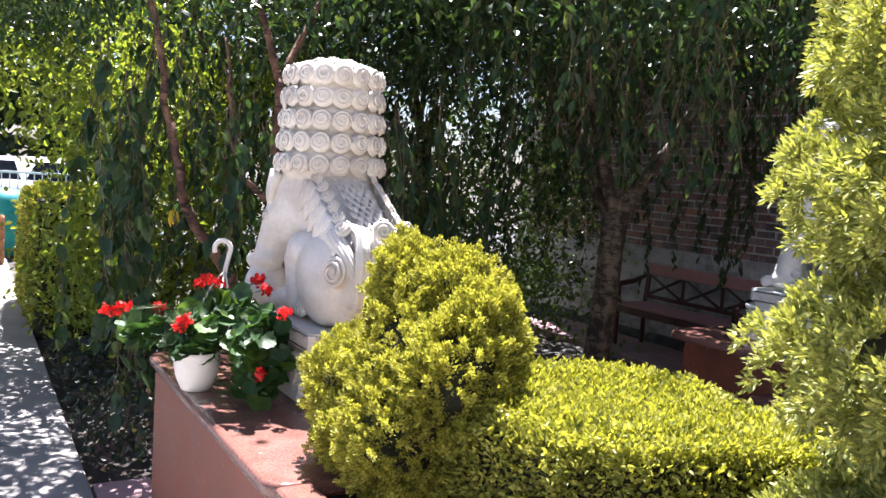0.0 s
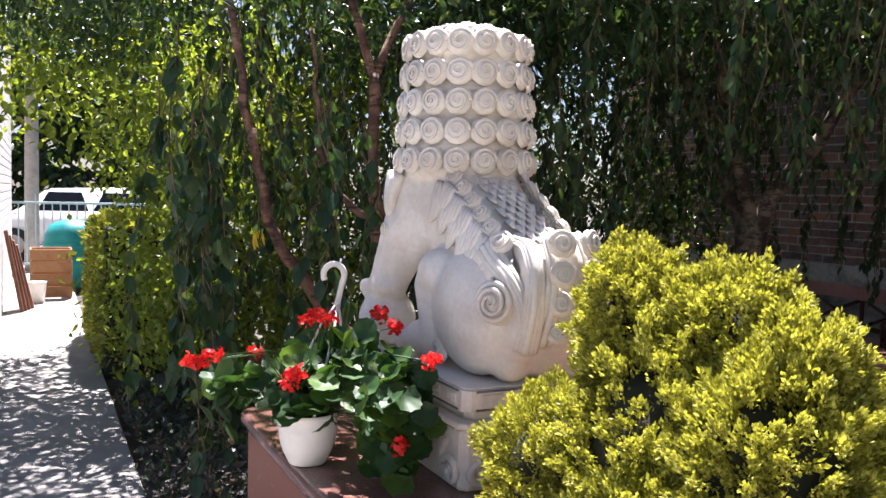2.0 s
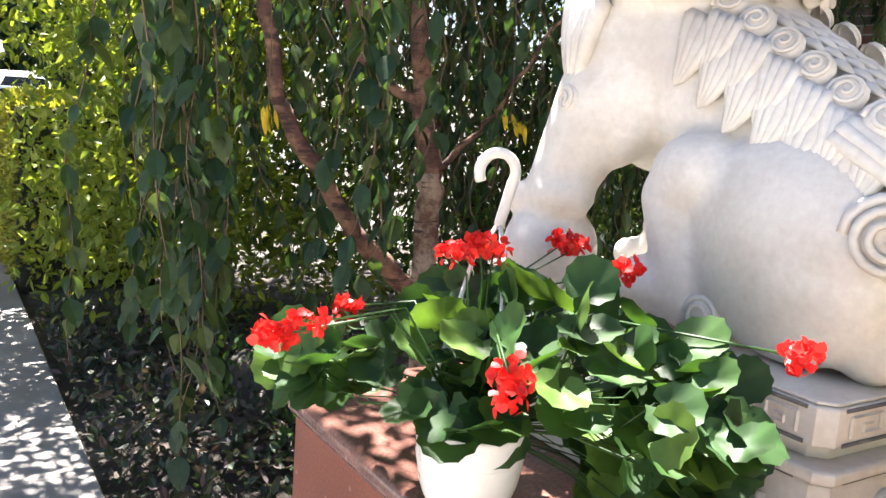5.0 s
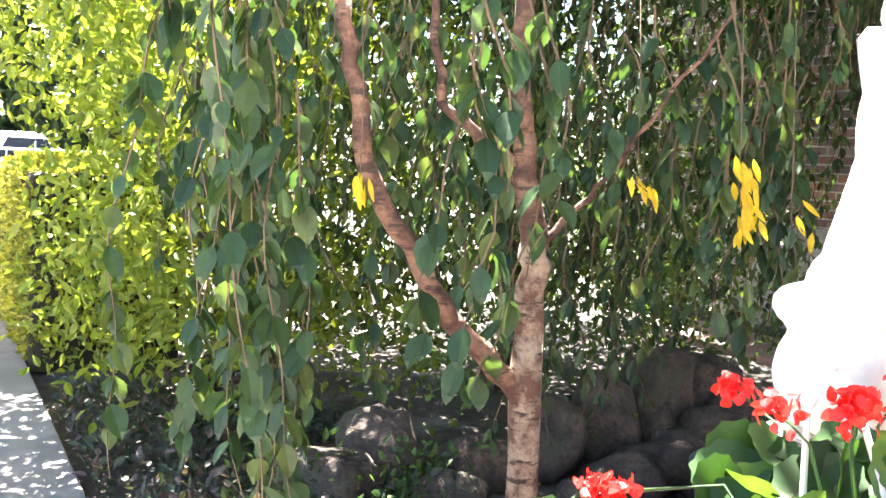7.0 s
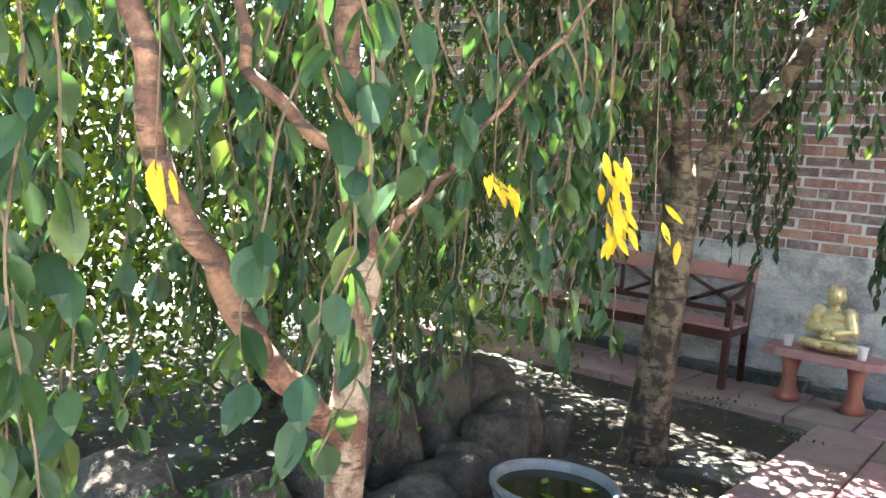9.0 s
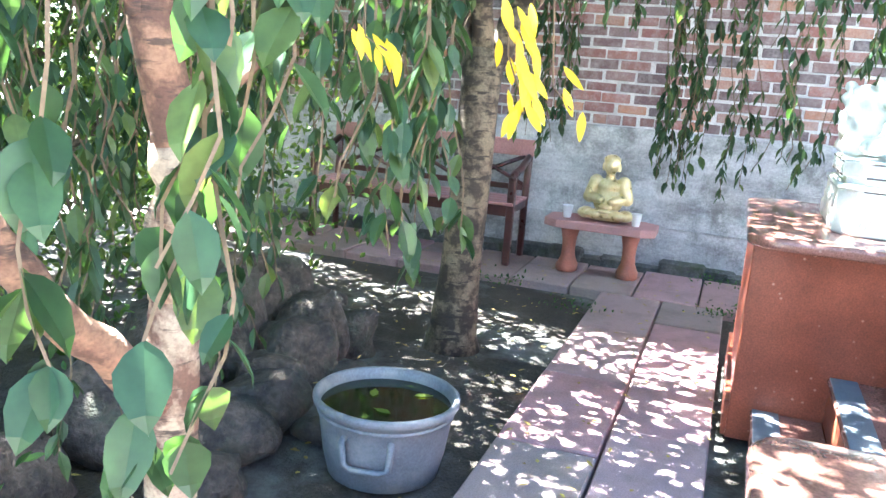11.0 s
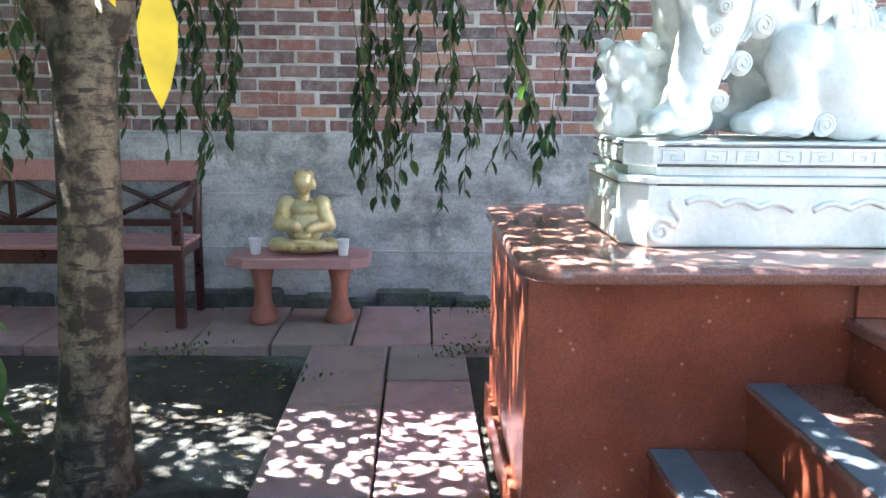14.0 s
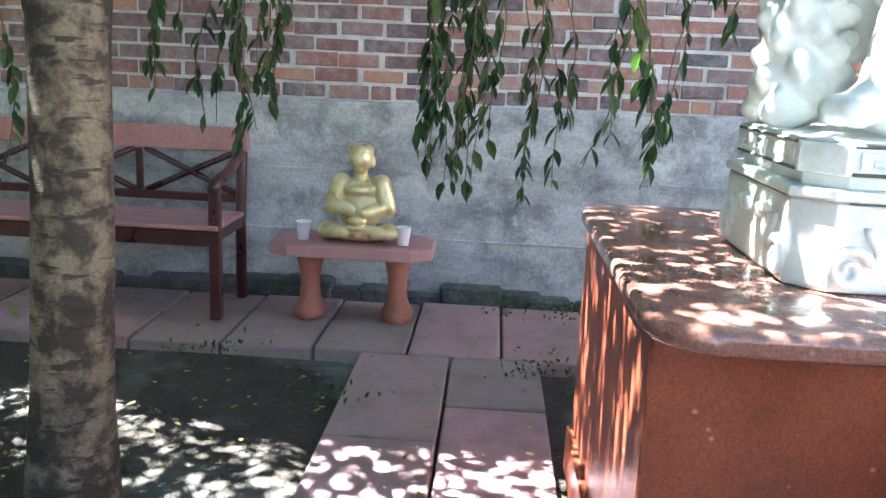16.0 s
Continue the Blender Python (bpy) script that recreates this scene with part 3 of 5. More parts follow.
def lion(name, at, side, material, label, cub):
    """Seated guardian lion looking along +y; side: on which its raised paw lies (-1 or 1)."""
    s = side
    B = []
    limb(B, (0, -0.28, 0.22), (0, -0.1, 0.39), 0.18, 0.17)
    limb(B, (0, -0.1, 0.39), (0, 0.12, 0.52), 0.17, 0.2)
    B.append(((0, 0.19, 0.5), (0.225, 0.165, 0.23), (-8, 0, 0)))
    B.append(((0, 0.25, 0.58), (0.18, 0.14, 0.18), (0, 0, 0)))
    B.append(((0, -0.35, 0.19), (0.21, 0.15, 0.2), (0, 0, 0)))
    # head
    for k in range(7):
        z = 0.64 + k * 0.065
        w = 0.222 - 0.006 * k - (0.03 if k == 6 else 0)
        B.append(((0, 0.14, z), (w, w * 0.98, 0.075), (0, 0, 0)))
    B.append(((0, 0.14, 1.05), (0.165, 0.165, 0.09), (0, 0, 0)))
    B.append(((0, 0.29, 0.86), (0.15, 0.1, 0.1), (0, 0, 0)))
    B.append(((0, 0.34, 0.82), (0.125, 0.09, 0.07), (0, 0, 0)))
    B.append(((0, 0.39, 0.865), (0.06, 0.04, 0.04), (0, 0, 0)))
    B.append(((0, 0.31, 0.7), (0.11, 0.09, 0.05), (10, 0, 0)))
    for e in (-1, 1):
        B.append(((e * 0.085, 0.27, 0.96), (0.055, 0.04, 0.045), (0, 0, 0)))
        B.append(((e * 0.1, 0.29, 1.01), (0.06, 0.035, 0.025), (0, e * 15, 0)))
        B.append(((e * 0.17, 0.22, 0.8), (0.05, 0.06, 0.07), (0, 0, 0)))
        # haunch, shin, hind paw
        B.append(((e * 0.155, -0.25, 0.19), (0.105, 0.22, 0.185), (26, 0, 0)))
        B.append(((e * 0.18, -0.07, 0.29), (0.08, 0.1, 0.088), (0, 0, 0)))
        limb(B, (e * 0.18, -0.035, 0.25), (e * 0.185, -0.08, 0.07), 0.078, 0.062)
        paw(B, (e * 0.19, 0.03, 0.062), 0.078)
        # shoulder
        B.append(((e * 0.155, 0.21, 0.47), (0.09, 0.13, 0.19), (-8, 0, 0)))
        # tail mass sweeping up behind the haunch
        for p, q, r0, r1 in (((0.11, -0.4, 0.06), (0.11, -0.48, 0.2), 0.065, 0.055), ((0.11, -0.48, 0.2), (0.08, -0.49, 0.34), 0.055, 0.045), ((0.08, -0.49, 0.34), (0.08, -0.42, 0.39), 0.045, 0.04)):
            limb(B, (e * p[0], p[1], p[2]), (e * q[0], q[1], q[2]), r0, r1, 6)
    # straight foreleg and raised foreleg
    limb(B, (-s * 0.15, 0.2, 0.44), (-s * 0.175, 0.31, 0.08), 0.108, 0.076)
    paw(B, (-s * 0.18, 0.34, 0.062), 0.08)
    limb(B, (s * 0.17, 0.22, 0.43), (s * 0.225, 0.27, 0.24), 0.1, 0.072)
    paw(B, (s * 0.235, 0.29, 0.21), 0.07)
    if cub:
        B.append(((s * 0.13, 0.4, 0.12), (0.13, 0.12, 0.12), (0, 0, 0)))
        B.append(((s * 0.1, 0.43, 0.25), (0.1, 0.09, 0.09), (0, 0, 0)))
        for e in (-1, 1):
            B.append(((s * 0.12 + e * 0.08, 0.46, 0.04), (0.045, 0.07, 0.045), (0, 0, 0)))
        for k in range(26):
            a, z = k * 2.4, 0.06 + 0.011 * k
            B.append(((s * 0.11 + 0.105 * math.cos(a), 0.41 + 0.1 * math.sin(a), z), (0.032,) * 3, (0, 0, 0)))
    else:
        B.append(((s * 0.225, 0.285, 0.1), (0.105,) * 3, (0, 0, 0)))
    B.append(((0, -0.47, 0.26), (0.09, 0.07, 0.18), (0, 0, 0)))
    h = Heap().add(*fused(B, 0.0115, 3))
    # rows of curls round the mane
    for row in range(5):
        z, rad = 0.665 + row * 0.098, 0.232 - 0.006 * row
        for k in range(16):
            a = 2 * math.pi * (k + 0.5) / 16
            if math.sin(a) > 0.72 and row < 4:
                continue
            put(h, CURL, (rad * math.cos(a) * 0.98, 0.14 + rad * math.sin(a) * 0.96, z), (math.cos(a), math.sin(a), 0.1), (0, 0, 1), 0.047)
    for n, rad, z in ((11, 0.158, 1.108), (6, 0.08, 1.135), (1, 0.0, 1.14)):
        for k in range(n):
            a = 2 * math.pi * k / n
            put(h, CURL, (rad * math.cos(a), 0.14 + rad * math.sin(a), z - 0.02), (math.cos(a) * rad * 3.5, math.sin(a) * rad * 3.5, 1), (0.3, 1, 0), 0.045)
    # scaled mantle down the spine, curls along its rims, locks hanging from them
    for row in range(12):
        q = row / 11
        y, z = -0.06 - 0.33 * q, 0.645 - 0.205 * q
        for k in range(4):
            x = (k - 1.5) * 0.036 + (0.018 if row % 2 else 0)
            put(h, LOCK, (x, y + 0.02, z - 0.016 - 2.2 * x * x), (x * 3, -0.5, 1), (0, -1, -0.5), 0.045)
    for k in range(6):
        q = k / 5
        y, z = -0.045 - 0.32 * q, 0.61 - 0.2 * q
        for e in (-1, 1):
            put(h, CURL, (e * 0.128, y, z), (e * 0.95, -0.35, 0.6), (0, 0.4, 1), 0.034, e)
            for dy, ln in ((0.03, 0.12), (-0.02, 0.1)):
                put(h, LOCK, (e * 0.15, y + dy, z - 0.03), (e, -0.15, 0.3), (e * 0.12, 0.35, -1), ln, e)
    for e in (-1, 1):
        # tail scroll on the haunch and grooved sweeps rising behind it
        put(h, BIGCURL, (e * 0.175, -0.435, 0.24), (e, -0.5, 0.1), (0, 0, 1), 0.07, e)
        band(h, [(e * 0.165, -0.33, 0.405), (e * 0.178, -0.4, 0.37), (e * 0.165, -0.48, 0.315), (e * 0.145, -0.53, 0.23), (e * 0.13, -0.52, 0.13)], 0.05, 4, 0.015)
        band(h, [(e * 0.12, -0.5, 0.1), (e * 0.125, -0.55, 0.22), (e * 0.12, -0.55, 0.33), (e * 0.11, -0.48, 0.42), (e * 0.11, -0.4, 0.43)], 0.05, 5, 0.014)
        band(h, [(e * 0.07, -0.51, 0.12), (e * 0.07, -0.565, 0.25), (e * 0.065, -0.56, 0.36), (e * 0.06, -0.5, 0.44)], 0.04, 3, 0.014)
        put(h, CURL, (e * 0.14, -0.385, 0.41), (e * 0.8, -0.4, 0.7), (0, 0, 1), 0.04, e)
        for x, y, z, r in ((0.045, -0.56, 0.42, 0.042), (0.048, -0.575, 0.335, 0.04), (0.045, -0.56, 0.25, 0.038), (0.04, -0.54, 0.165, 0.034)):
            put(h, CURL, (e * x, y, z), (e * 0.5, -1, 0.2), (0, 0, 1), r, e)
        # curls on the foreleg
        for y, z, r in ((0.24, 0.42, 0.03), (0.26, 0.35, 0.024), (0.28, 0.29, 0.02)):
            put(h, CURL, (e * 0.262, y - 0.02, z), (e, 0.1, 0), (0, 0, 1), r, e)
        put(h, CURL, (e * 0.215, -0.15, 0.055), (e, -0.1, 0), (0, 0, 1), 0.04, e)
        # breast lock and ear
        put(h, LOCK, (e * 0.215, 0.25, 0.62), (e, 0.2, 0.1), (0, 0.1, -1), 0.18, e)
        put(h, LOCK, (e * 0.2, 0.2, 0.98), (e, 0.4, 0), (0, -0.3, -1), 0.1, e)
    # fringe of scrolls trailing behind the straight foreleg
    for y, z, r in ((0.075, 0.37, 0.045), (0.135, 0.25, 0.042), (0.2, 0.13, 0.038)):
        put(h, CURL, (-s * 0.2, y, z), (-s, -0.15, 0), (0, 0.4, 1), r, -s)
        band(h, [(-s * 0.2, y + 0.03, z + 0.11), (-s * 0.2, y + 0.045, z + 0.05), (-s * 0.2, y + 0.04, z - 0.01), (-s * 0.2, y + 0.065, z - 0.05)], 0.03, 3, 0.016)
    ob = h.made(name, material)
    ob.scale = (0.8, 0.8, 0.8)
    ob.location = at
    return tagged(ob, label, "lion statue")


def pedestal(name, at, w, l, material, label, ch, tall):
    """Carved stone pedestal: scrolled foot block, ledge, hollow, key-pattern band."""
    top = thing(name, label, "pedestal", at)
    top.scale = (1, 1, tall)

    def tier(nm, grow, z0, z1, bev, lab=""):
        return part(nm, prism(rounded(-w / 2 - grow, -l / 2 - grow, w / 2 + grow, l / 2 + grow, ch, chamfer=True), z0, z1, bev), material, top, lab)

    tier("foot_block", 0.012, 0.0, 0.158, 0.01)
    tier("ledge", 0.02, 0.159, 0.178, 0.006)
    tier("hollow", -0.012, 0.179, 0.2, 0)
    tier("band", 0.004, 0.201, 0.256, 0.004)
    tier("top_plate", 0.0, 0.257, 0.262, 0.002)
    gx, gy = w / 2 + 0.004, l / 2 + 0.004
    for face, half in (("x-", gy), ("x+", gy), ("y-", gx), ("y+", gx)):
        n = 8 if face[0] == "x" else 4
        g = Heap()
        span = 2 * (half - ch - 0.012)

        def turn(u, v, d):
            if face == "x-":
                return (-gx - d, u, v)
            if face == "x+":
                return (gx + d, -u, v)
            if face == "y-":
                return (-u, -gy - d, v)
            return (u, gy + d, v)

        # thin dark tubes along band and ledge, groove shade put into their colour
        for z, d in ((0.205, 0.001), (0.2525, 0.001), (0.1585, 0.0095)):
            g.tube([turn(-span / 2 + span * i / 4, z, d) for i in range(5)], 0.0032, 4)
        for k in range(n):
            c0, c1 = -span / 2 + span * k / n + 0.006, -span / 2 + span * (k + 1) / n - 0.006
            m = (c0 + c1) / 2
            f = 1 if k % 2 else -1
            e = (c1 - c0) * 0.42
            pts = [(m - f * e * 0.1, 0.23), (m + f * e * 0.35, 0.23), (m + f * e * 0.35, 0.219), (m - f * e * 0.6, 0.219), (m - f * e * 0.6, 0.242), (m + f * e, 0.242), (m + f * e, 0.214)]
            h = Heap()
            for (a, za), (b2, zb) in zip(pts, pts[1:]):
                h.tube([turn(a, za, 0.001), turn(b2, zb, 0.001)], 0.0026, 4)
            h.made("carved_key", material, top, smooth=False)
        g.made("band_shade_line", M_GROOVE_SHADE, top)
        # scalloped apron relief with scrolls at the ends
        d = 0.011
        for half_side in (-1, 1):
            pts, sc = [], Heap()
            for i in range(40):
                q = i / 39
                u = half_side * (span / 2 - 0.075 - q * (span / 2 - 0.1))
                pts.append(turn(u, 0.095 + 0.016 * abs(math.sin(q * math.pi * 3)) + 0.018 * (1 - q), d))
            sc.tube(pts, 0.0085, 6)
            pts = []
            for i in range(26):
                q = i / 25
                a, r = 0.4 + q * 9.5, 0.034 * (1 - q) + 0.005
                pts.append(turn(half_side * (span / 2 - 0.012) + half_side * -r * math.cos(a), 0.042 + r * math.sin(a), d))
            sc.tube(pts, [0.011 * (1 - 0.5 * i / 25) for i in range(26)], 6)
            pts = [turn(half_side * (span / 2 - 0.05 - 0.012 * math.sin(i * 0.55)), 0.05 + 0.0075 * i, d) for i in range(10)]
            sc.tube(pts, 0.0085, 6)
            sc.made("apron_scroll", material, top)
    return top


L1, L2 = (1.06, 3.4), (3.8, 3.27)
pedestal("lion_pedestal", (1.065, 3.375, TOP + 0.001), 0.46, 0.67, M_MARBLE, "carved white stone pedestal with key-pattern band on granite", 0.018, 0.908)
pedestal("lion_pedestal", (3.8, 3.225, TOP + 0.001), 0.5, 0.9, M_MARBLE_COOL, "carved white stone pedestal with key-pattern band on granite", 0.06, 1.03)
lion("lion_statue", (*L1, TOP + 0.239), -1, M_MARBLE, "white stone guardian lion with curled mane, paw on ball", False)
lion("lion_statue", (*L2, TOP + 0.271), 1, M_MARBLE_COOL, "white stone guardian lion with cub beneath its paw", True)
# ---- trees ----
def wavy(p, q, n=9, sag=0.0, wob=0.03):
    p, q = np.array(p, float), np.array(q, float)
    s = np.linspace(0, 1, n)[:, None]
    pts = p + (q - p) * s
    pts[1:-1] += RNG.normal(scale=wob, size=(n - 2, 3)) * [1, 1, 0.3]
    pts[:, 2] += sag * np.sin(np.pi * s[:, 0])
    return pts


def clear_of_walk(p):
    """Keeps hanging leaves off the line that is walked."""
    a = np.array([[-0.15, 0.6], [-0.05, 2.4], [-0.09, 3.0], [-0.08, 3.5], [0.25, 4.05], [0.8, 4.23], [2.1, 4.23]])
    best = 9.0
    for u, v in zip(a, a[1:]):
        w = v - u
        s = min(1, max(0, ((p[0] - u[0]) * w[0] + (p[1] - u[1]) * w[1]) / (w @ w)))
        best = min(best, math.hypot(*(np.array(p[:2]) - u - s * w)))
    return best


def strands(twigs, heap, starts, lengths, leaf=0.062, gap=0.034, drift=0.05, wide=0.5, rich=True, clear=0.34):
    """Hanging shoots with alternate drooping leaves."""
    for p, L in zip(starts, lengths):
        n = max(6, int(L / 0.06))
        d = RNG.normal(scale=drift, size=2)
        s = np.linspace(0, 1, n)
        pts = np.stack([p[0] + d[0] * s * L * 2 + 0.035 * np.sin(s * 5.2 + d[1] * 50) + 0.012 * np.sin(s * 17 + d[0] * 90), p[1] + d[1] * s * L * 2 + 0.035 * np.cos(s * 4.6 + d[0] * 50) + 0.012 * np.cos(s * 15 + d[1] * 90), p[2] - L * s], 1)
        if clear_of_walk(pts[-1]) < clear and pts[-1][2] < 2.0:
            continue
        twigs.tube(pts, list(0.0035 * (1 - 0.6 * s) + 0.0008), 3)
        k = max(3, int(L / gap))
        q = np.sort(RNG.uniform(0.05, 1.0, k))
        pos = np.stack([np.interp(q, s, pts[:, i]) for i in range(3)], 1)
        a = RNG.uniform(0, 2 * math.pi, k)
        out = np.stack([np.cos(a), np.sin(a), np.zeros(k)], 1)
        ax = unit(out * RNG.uniform(0.3, 0.9, (k, 1)) + np.array([0, 0, -1.0]))
        fc = unit(out + rand_dirs(k) * 0.6 + np.array([0, 0, 0.5]))
        ln = leaf * RNG.uniform(0.6, 1.25, k)
        heap.add(*leaves_np(pos, ax, fc, ln, ln * wide * RNG.uniform(0.8, 1.2, k), 0.22, 0.2, rich))


def scatter(n, x, y, z, keep=None):
    out = []
    while len(out) < n:
        p = (RNG.uniform(*x), RNG.uniform(*y), RNG.uniform(*z))
        if keep is None or keep(p):
            out.append(p)
    return out


def sun_gap(p):
    """Leaves the sun open over the planter's end and, in part, over the lime shrubs."""
    k = (p[2] - 1.3) / SUN_DIR.z
    x, y = p[0] - SUN_DIR.x * k, p[1] - SUN_DIR.y * k
    if (0.25 < x < 0.85 and y < 3.2) or (0.8 < x < 1.65 and y < 3.6):
        return False
    return not (0.45 < x < 1.5 and y > 6.2 and RNG.uniform() < 0.92)


def canopy(heap, n, x, y, z, leaf=0.075):
    """Loose roof of leaves above the hanging shoots, in clumps with gaps between."""
    c = np.array(scatter(n, x, y, z, sun_gap))
    m = 26
    for p in c:
        pos = p + RNG.normal(scale=(0.17, 0.17, 0.09), size=(m, 3))
        ax = unit(rand_dirs(m) + np.array([0, 0, -0.6]))
        heap.add(*leaves_np(pos, ax, unit(rand_dirs(m) * 0.6 + np.array([0, 0, 1])), leaf * RNG.uniform(0.6, 1.2, m), leaf * 0.5 * RNG.uniform(0.7, 1.2, m), 0.2, 0.2))


def yellow_spray(parent, at, n, size, drop):
    """Narrow yellow leaves in a drooping chain."""
    h = Heap()
    q = np.linspace(0, 1, n)
    pos = np.array(at) + np.stack([RNG.normal(scale=0.016, size=n), 0.02 - 0.05 * q + RNG.normal(scale=0.018, size=n), drop * (0.5 - q)], 1)
    ax = unit(RNG.normal(scale=0.2, size=(n, 3)) + np.array([0, -0.25, -1]))
    h.add(*leaves_np(pos, ax, rand_dirs(n) * [0.6, 0.6, 0.2] - np.array([0.9, 0.4, 0]), size * RNG.uniform(0.75, 1.2, n), size * 0.28 * RNG.uniform(0.8, 1.15, n), 0.15, 0.2, 2))
    ob = h.made("yellow_leaf_spray", M_LEAF_YELLOW, parent, "bright yellow autumn leaves")
    Heap().tube([np.array(at) + (0, 0.05, 0.5), np.array(at) + (0.01, 0.03, 0.2), np.array(at) + (0, 0.01, 0), np.array(at) + (0, -0.03, -0.5 * drop)], 0.0018, 4).made("twig", M_TWIG, ob)
    tagged(ob, kind="stuff")
    return ob


def tree_one():
    t = thing("weeping_tree", "weeping tree with forked pale trunk and hanging leaves", "tree", (1.49, 5.0, -0.04))
    o = np.array(t.location)
    h = Heap()
    fork = np.array((1.4, 4.92, 0.7))
    h.tube([p - o for p in np.array([(1.5, 5.01, -0.06), (1.49, 5.0, 0.05), (1.455, 4.97, 0.25), (1.43, 4.94, 0.45), fork, (1.392, 4.905, 0.88)])], [0.078, 0.06, 0.05, 0.047, 0.05, 0.04], 14)
    h.made("trunk", M_BARK_PALE, t, "cream bark with dark bands")
    for p, q, r0, r1, m in (((1.392, 4.905, 0.86), (1.385, 4.9, 1.12), 0.044, 0.042, M_BARK_PALE), ((1.385, 4.9, 1.1), (1.34, 4.92, 1.43), 0.042, 0.032, M_BARK_RED), ((1.34, 4.92, 1.42), (1.33, 4.95, 2.0), 0.032, 0.024, M_BARK_RED),
                            ((1.41, 4.925, 0.66), (1.13, 4.93, 0.91), 0.036, 0.03, M_BARK_RED), ((1.135, 4.93, 0.9), (0.86, 4.94, 1.32), 0.03, 0.025, M_BARK_RED), ((0.862, 4.94, 1.31), (0.785, 4.95, 1.72), 0.025, 0.02, M_BARK_RED), ((0.785, 4.95, 1.7), (0.62, 5.1, 2.7), 0.02, 0.01, M_BARK_RED),
                            ((1.33, 4.95, 1.98), (1.9, 5.3, 3.0), 0.022, 0.01, M_BARK_RED), ((1.33, 4.95, 1.98), (1.1, 5.3, 3.1), 0.022, 0.01, M_BARK_RED), ((1.385, 4.9, 1.1), (1.56, 4.8, 1.32), 0.014, 0.007, M_BARK_RED), ((1.56, 4.8, 1.32), (1.66, 4.5, 1.75), 0.007, 0.004, M_BARK_RED),
                            ((1.36, 4.91, 1.3), (1.14, 5.05, 1.5), 0.02, 0.014, M_BARK_RED), ((1.14, 5.05, 1.5), (1.08, 5.1, 2.2), 0.014, 0.008, M_BARK_RED)):
        Heap().tube(wavy(p, q, 9, 0.0, 0.008) - o, list(np.linspace(r0, r1, 9)), 9).made("branch", m, t)
    lv, tw = Heap(), Heap()
    canopy(lv, 800, (0.2, 3.6), (4.2, 8.8), (2.3, 4.0))
    canopy(lv, 300, (-0.6, 0.8), (5.6, 10.5), (2.5, 3.8))
    st = scatter(70, (0.6, 3.0), (5.6, 7.4), (1.8, 3.0), lambda p: not (2.1 < p[0] and p[1] < 5.8))
    strands(tw, lv, st, RNG.uniform(0.5, 1.3, len(st)), 0.078, 0.042)
    # near curtain beside the walk
    st = scatter(8, (0.95, 1.25), (4.6, 4.78), (1.45, 2.0))
    strands(tw, lv, st, [p[2] - RNG.uniform(0.75, 1.1) for p in st], 0.092, 0.05, 0.02, wide=0.6, rich=2)
    st = scatter(8, (1.45, 2.05), (4.66, 4.85), (1.5, 2.0))
    strands(tw, lv, st, [p[2] - RNG.uniform(0.85, 1.15) for p in st], 0.085, 0.04, 0.02, wide=0.5, rich=2, clear=0.3)
    st = scatter(15, (0.42, 0.72), (4.85, 5.3), (1.5, 2.2))
    strands(tw, lv, st, [p[2] - RNG.uniform(0.25, 0.9) for p in st], 0.09, 0.042, wide=0.6, rich=2)
    st = scatter(11, (2.05, 2.75), (4.72, 5.0), (1.5, 2.1))
    strands(tw, lv, st, [p[2] - RNG.uniform(0.7, 1.1) for p in st], 0.088, 0.036, 0.03, wide=0.48, rich=2, clear=0.3)
    st = scatter(10, (0.85, 1.35), (5.05, 5.5), (1.5, 2.2))
    strands(tw, lv, st, RNG.uniform(0.4, 0.9, len(st)), 0.085, 0.045, wide=0.6, rich=2)
    st = scatter(24, (0.5, 1.5), (5.4, 6.8), (1.4, 2.5))
    strands(tw, lv, st, RNG.uniform(0.6, 1.4, len(st)), 0.08, 0.042, wide=0.58, rich=2)
    st = scatter(60, (1.6, 3.0), (5.15, 6.1), (1.15, 1.9))
    strands(tw, lv, st, RNG.uniform(0.4, 1.05, len(st)), 0.075, 0.038)
    tagged(part_np("crown", np.concatenate(lv.v) - o, lv.f, M_LEAF, t, "long curtains of glossy green leaves"), kind="stuff")
    tagged(part_np("twig_growth", np.concatenate(tw.v) - o, tw.f, M_TWIG, t), kind="stuff")
    for at, n, s, d in (((1.67, 4.43, 1.3), 26, 0.062, 0.19), ((1.82, 4.38, 1.25), 3, 0.058, 0.08), ((1.5, 4.62, 1.31), 9, 0.056, 0.04), ((0.78, 4.8, 1.29), 8, 0.058, 0.03)):
        yellow_spray(t, np.array(at) - o, n, s, d)
    return t


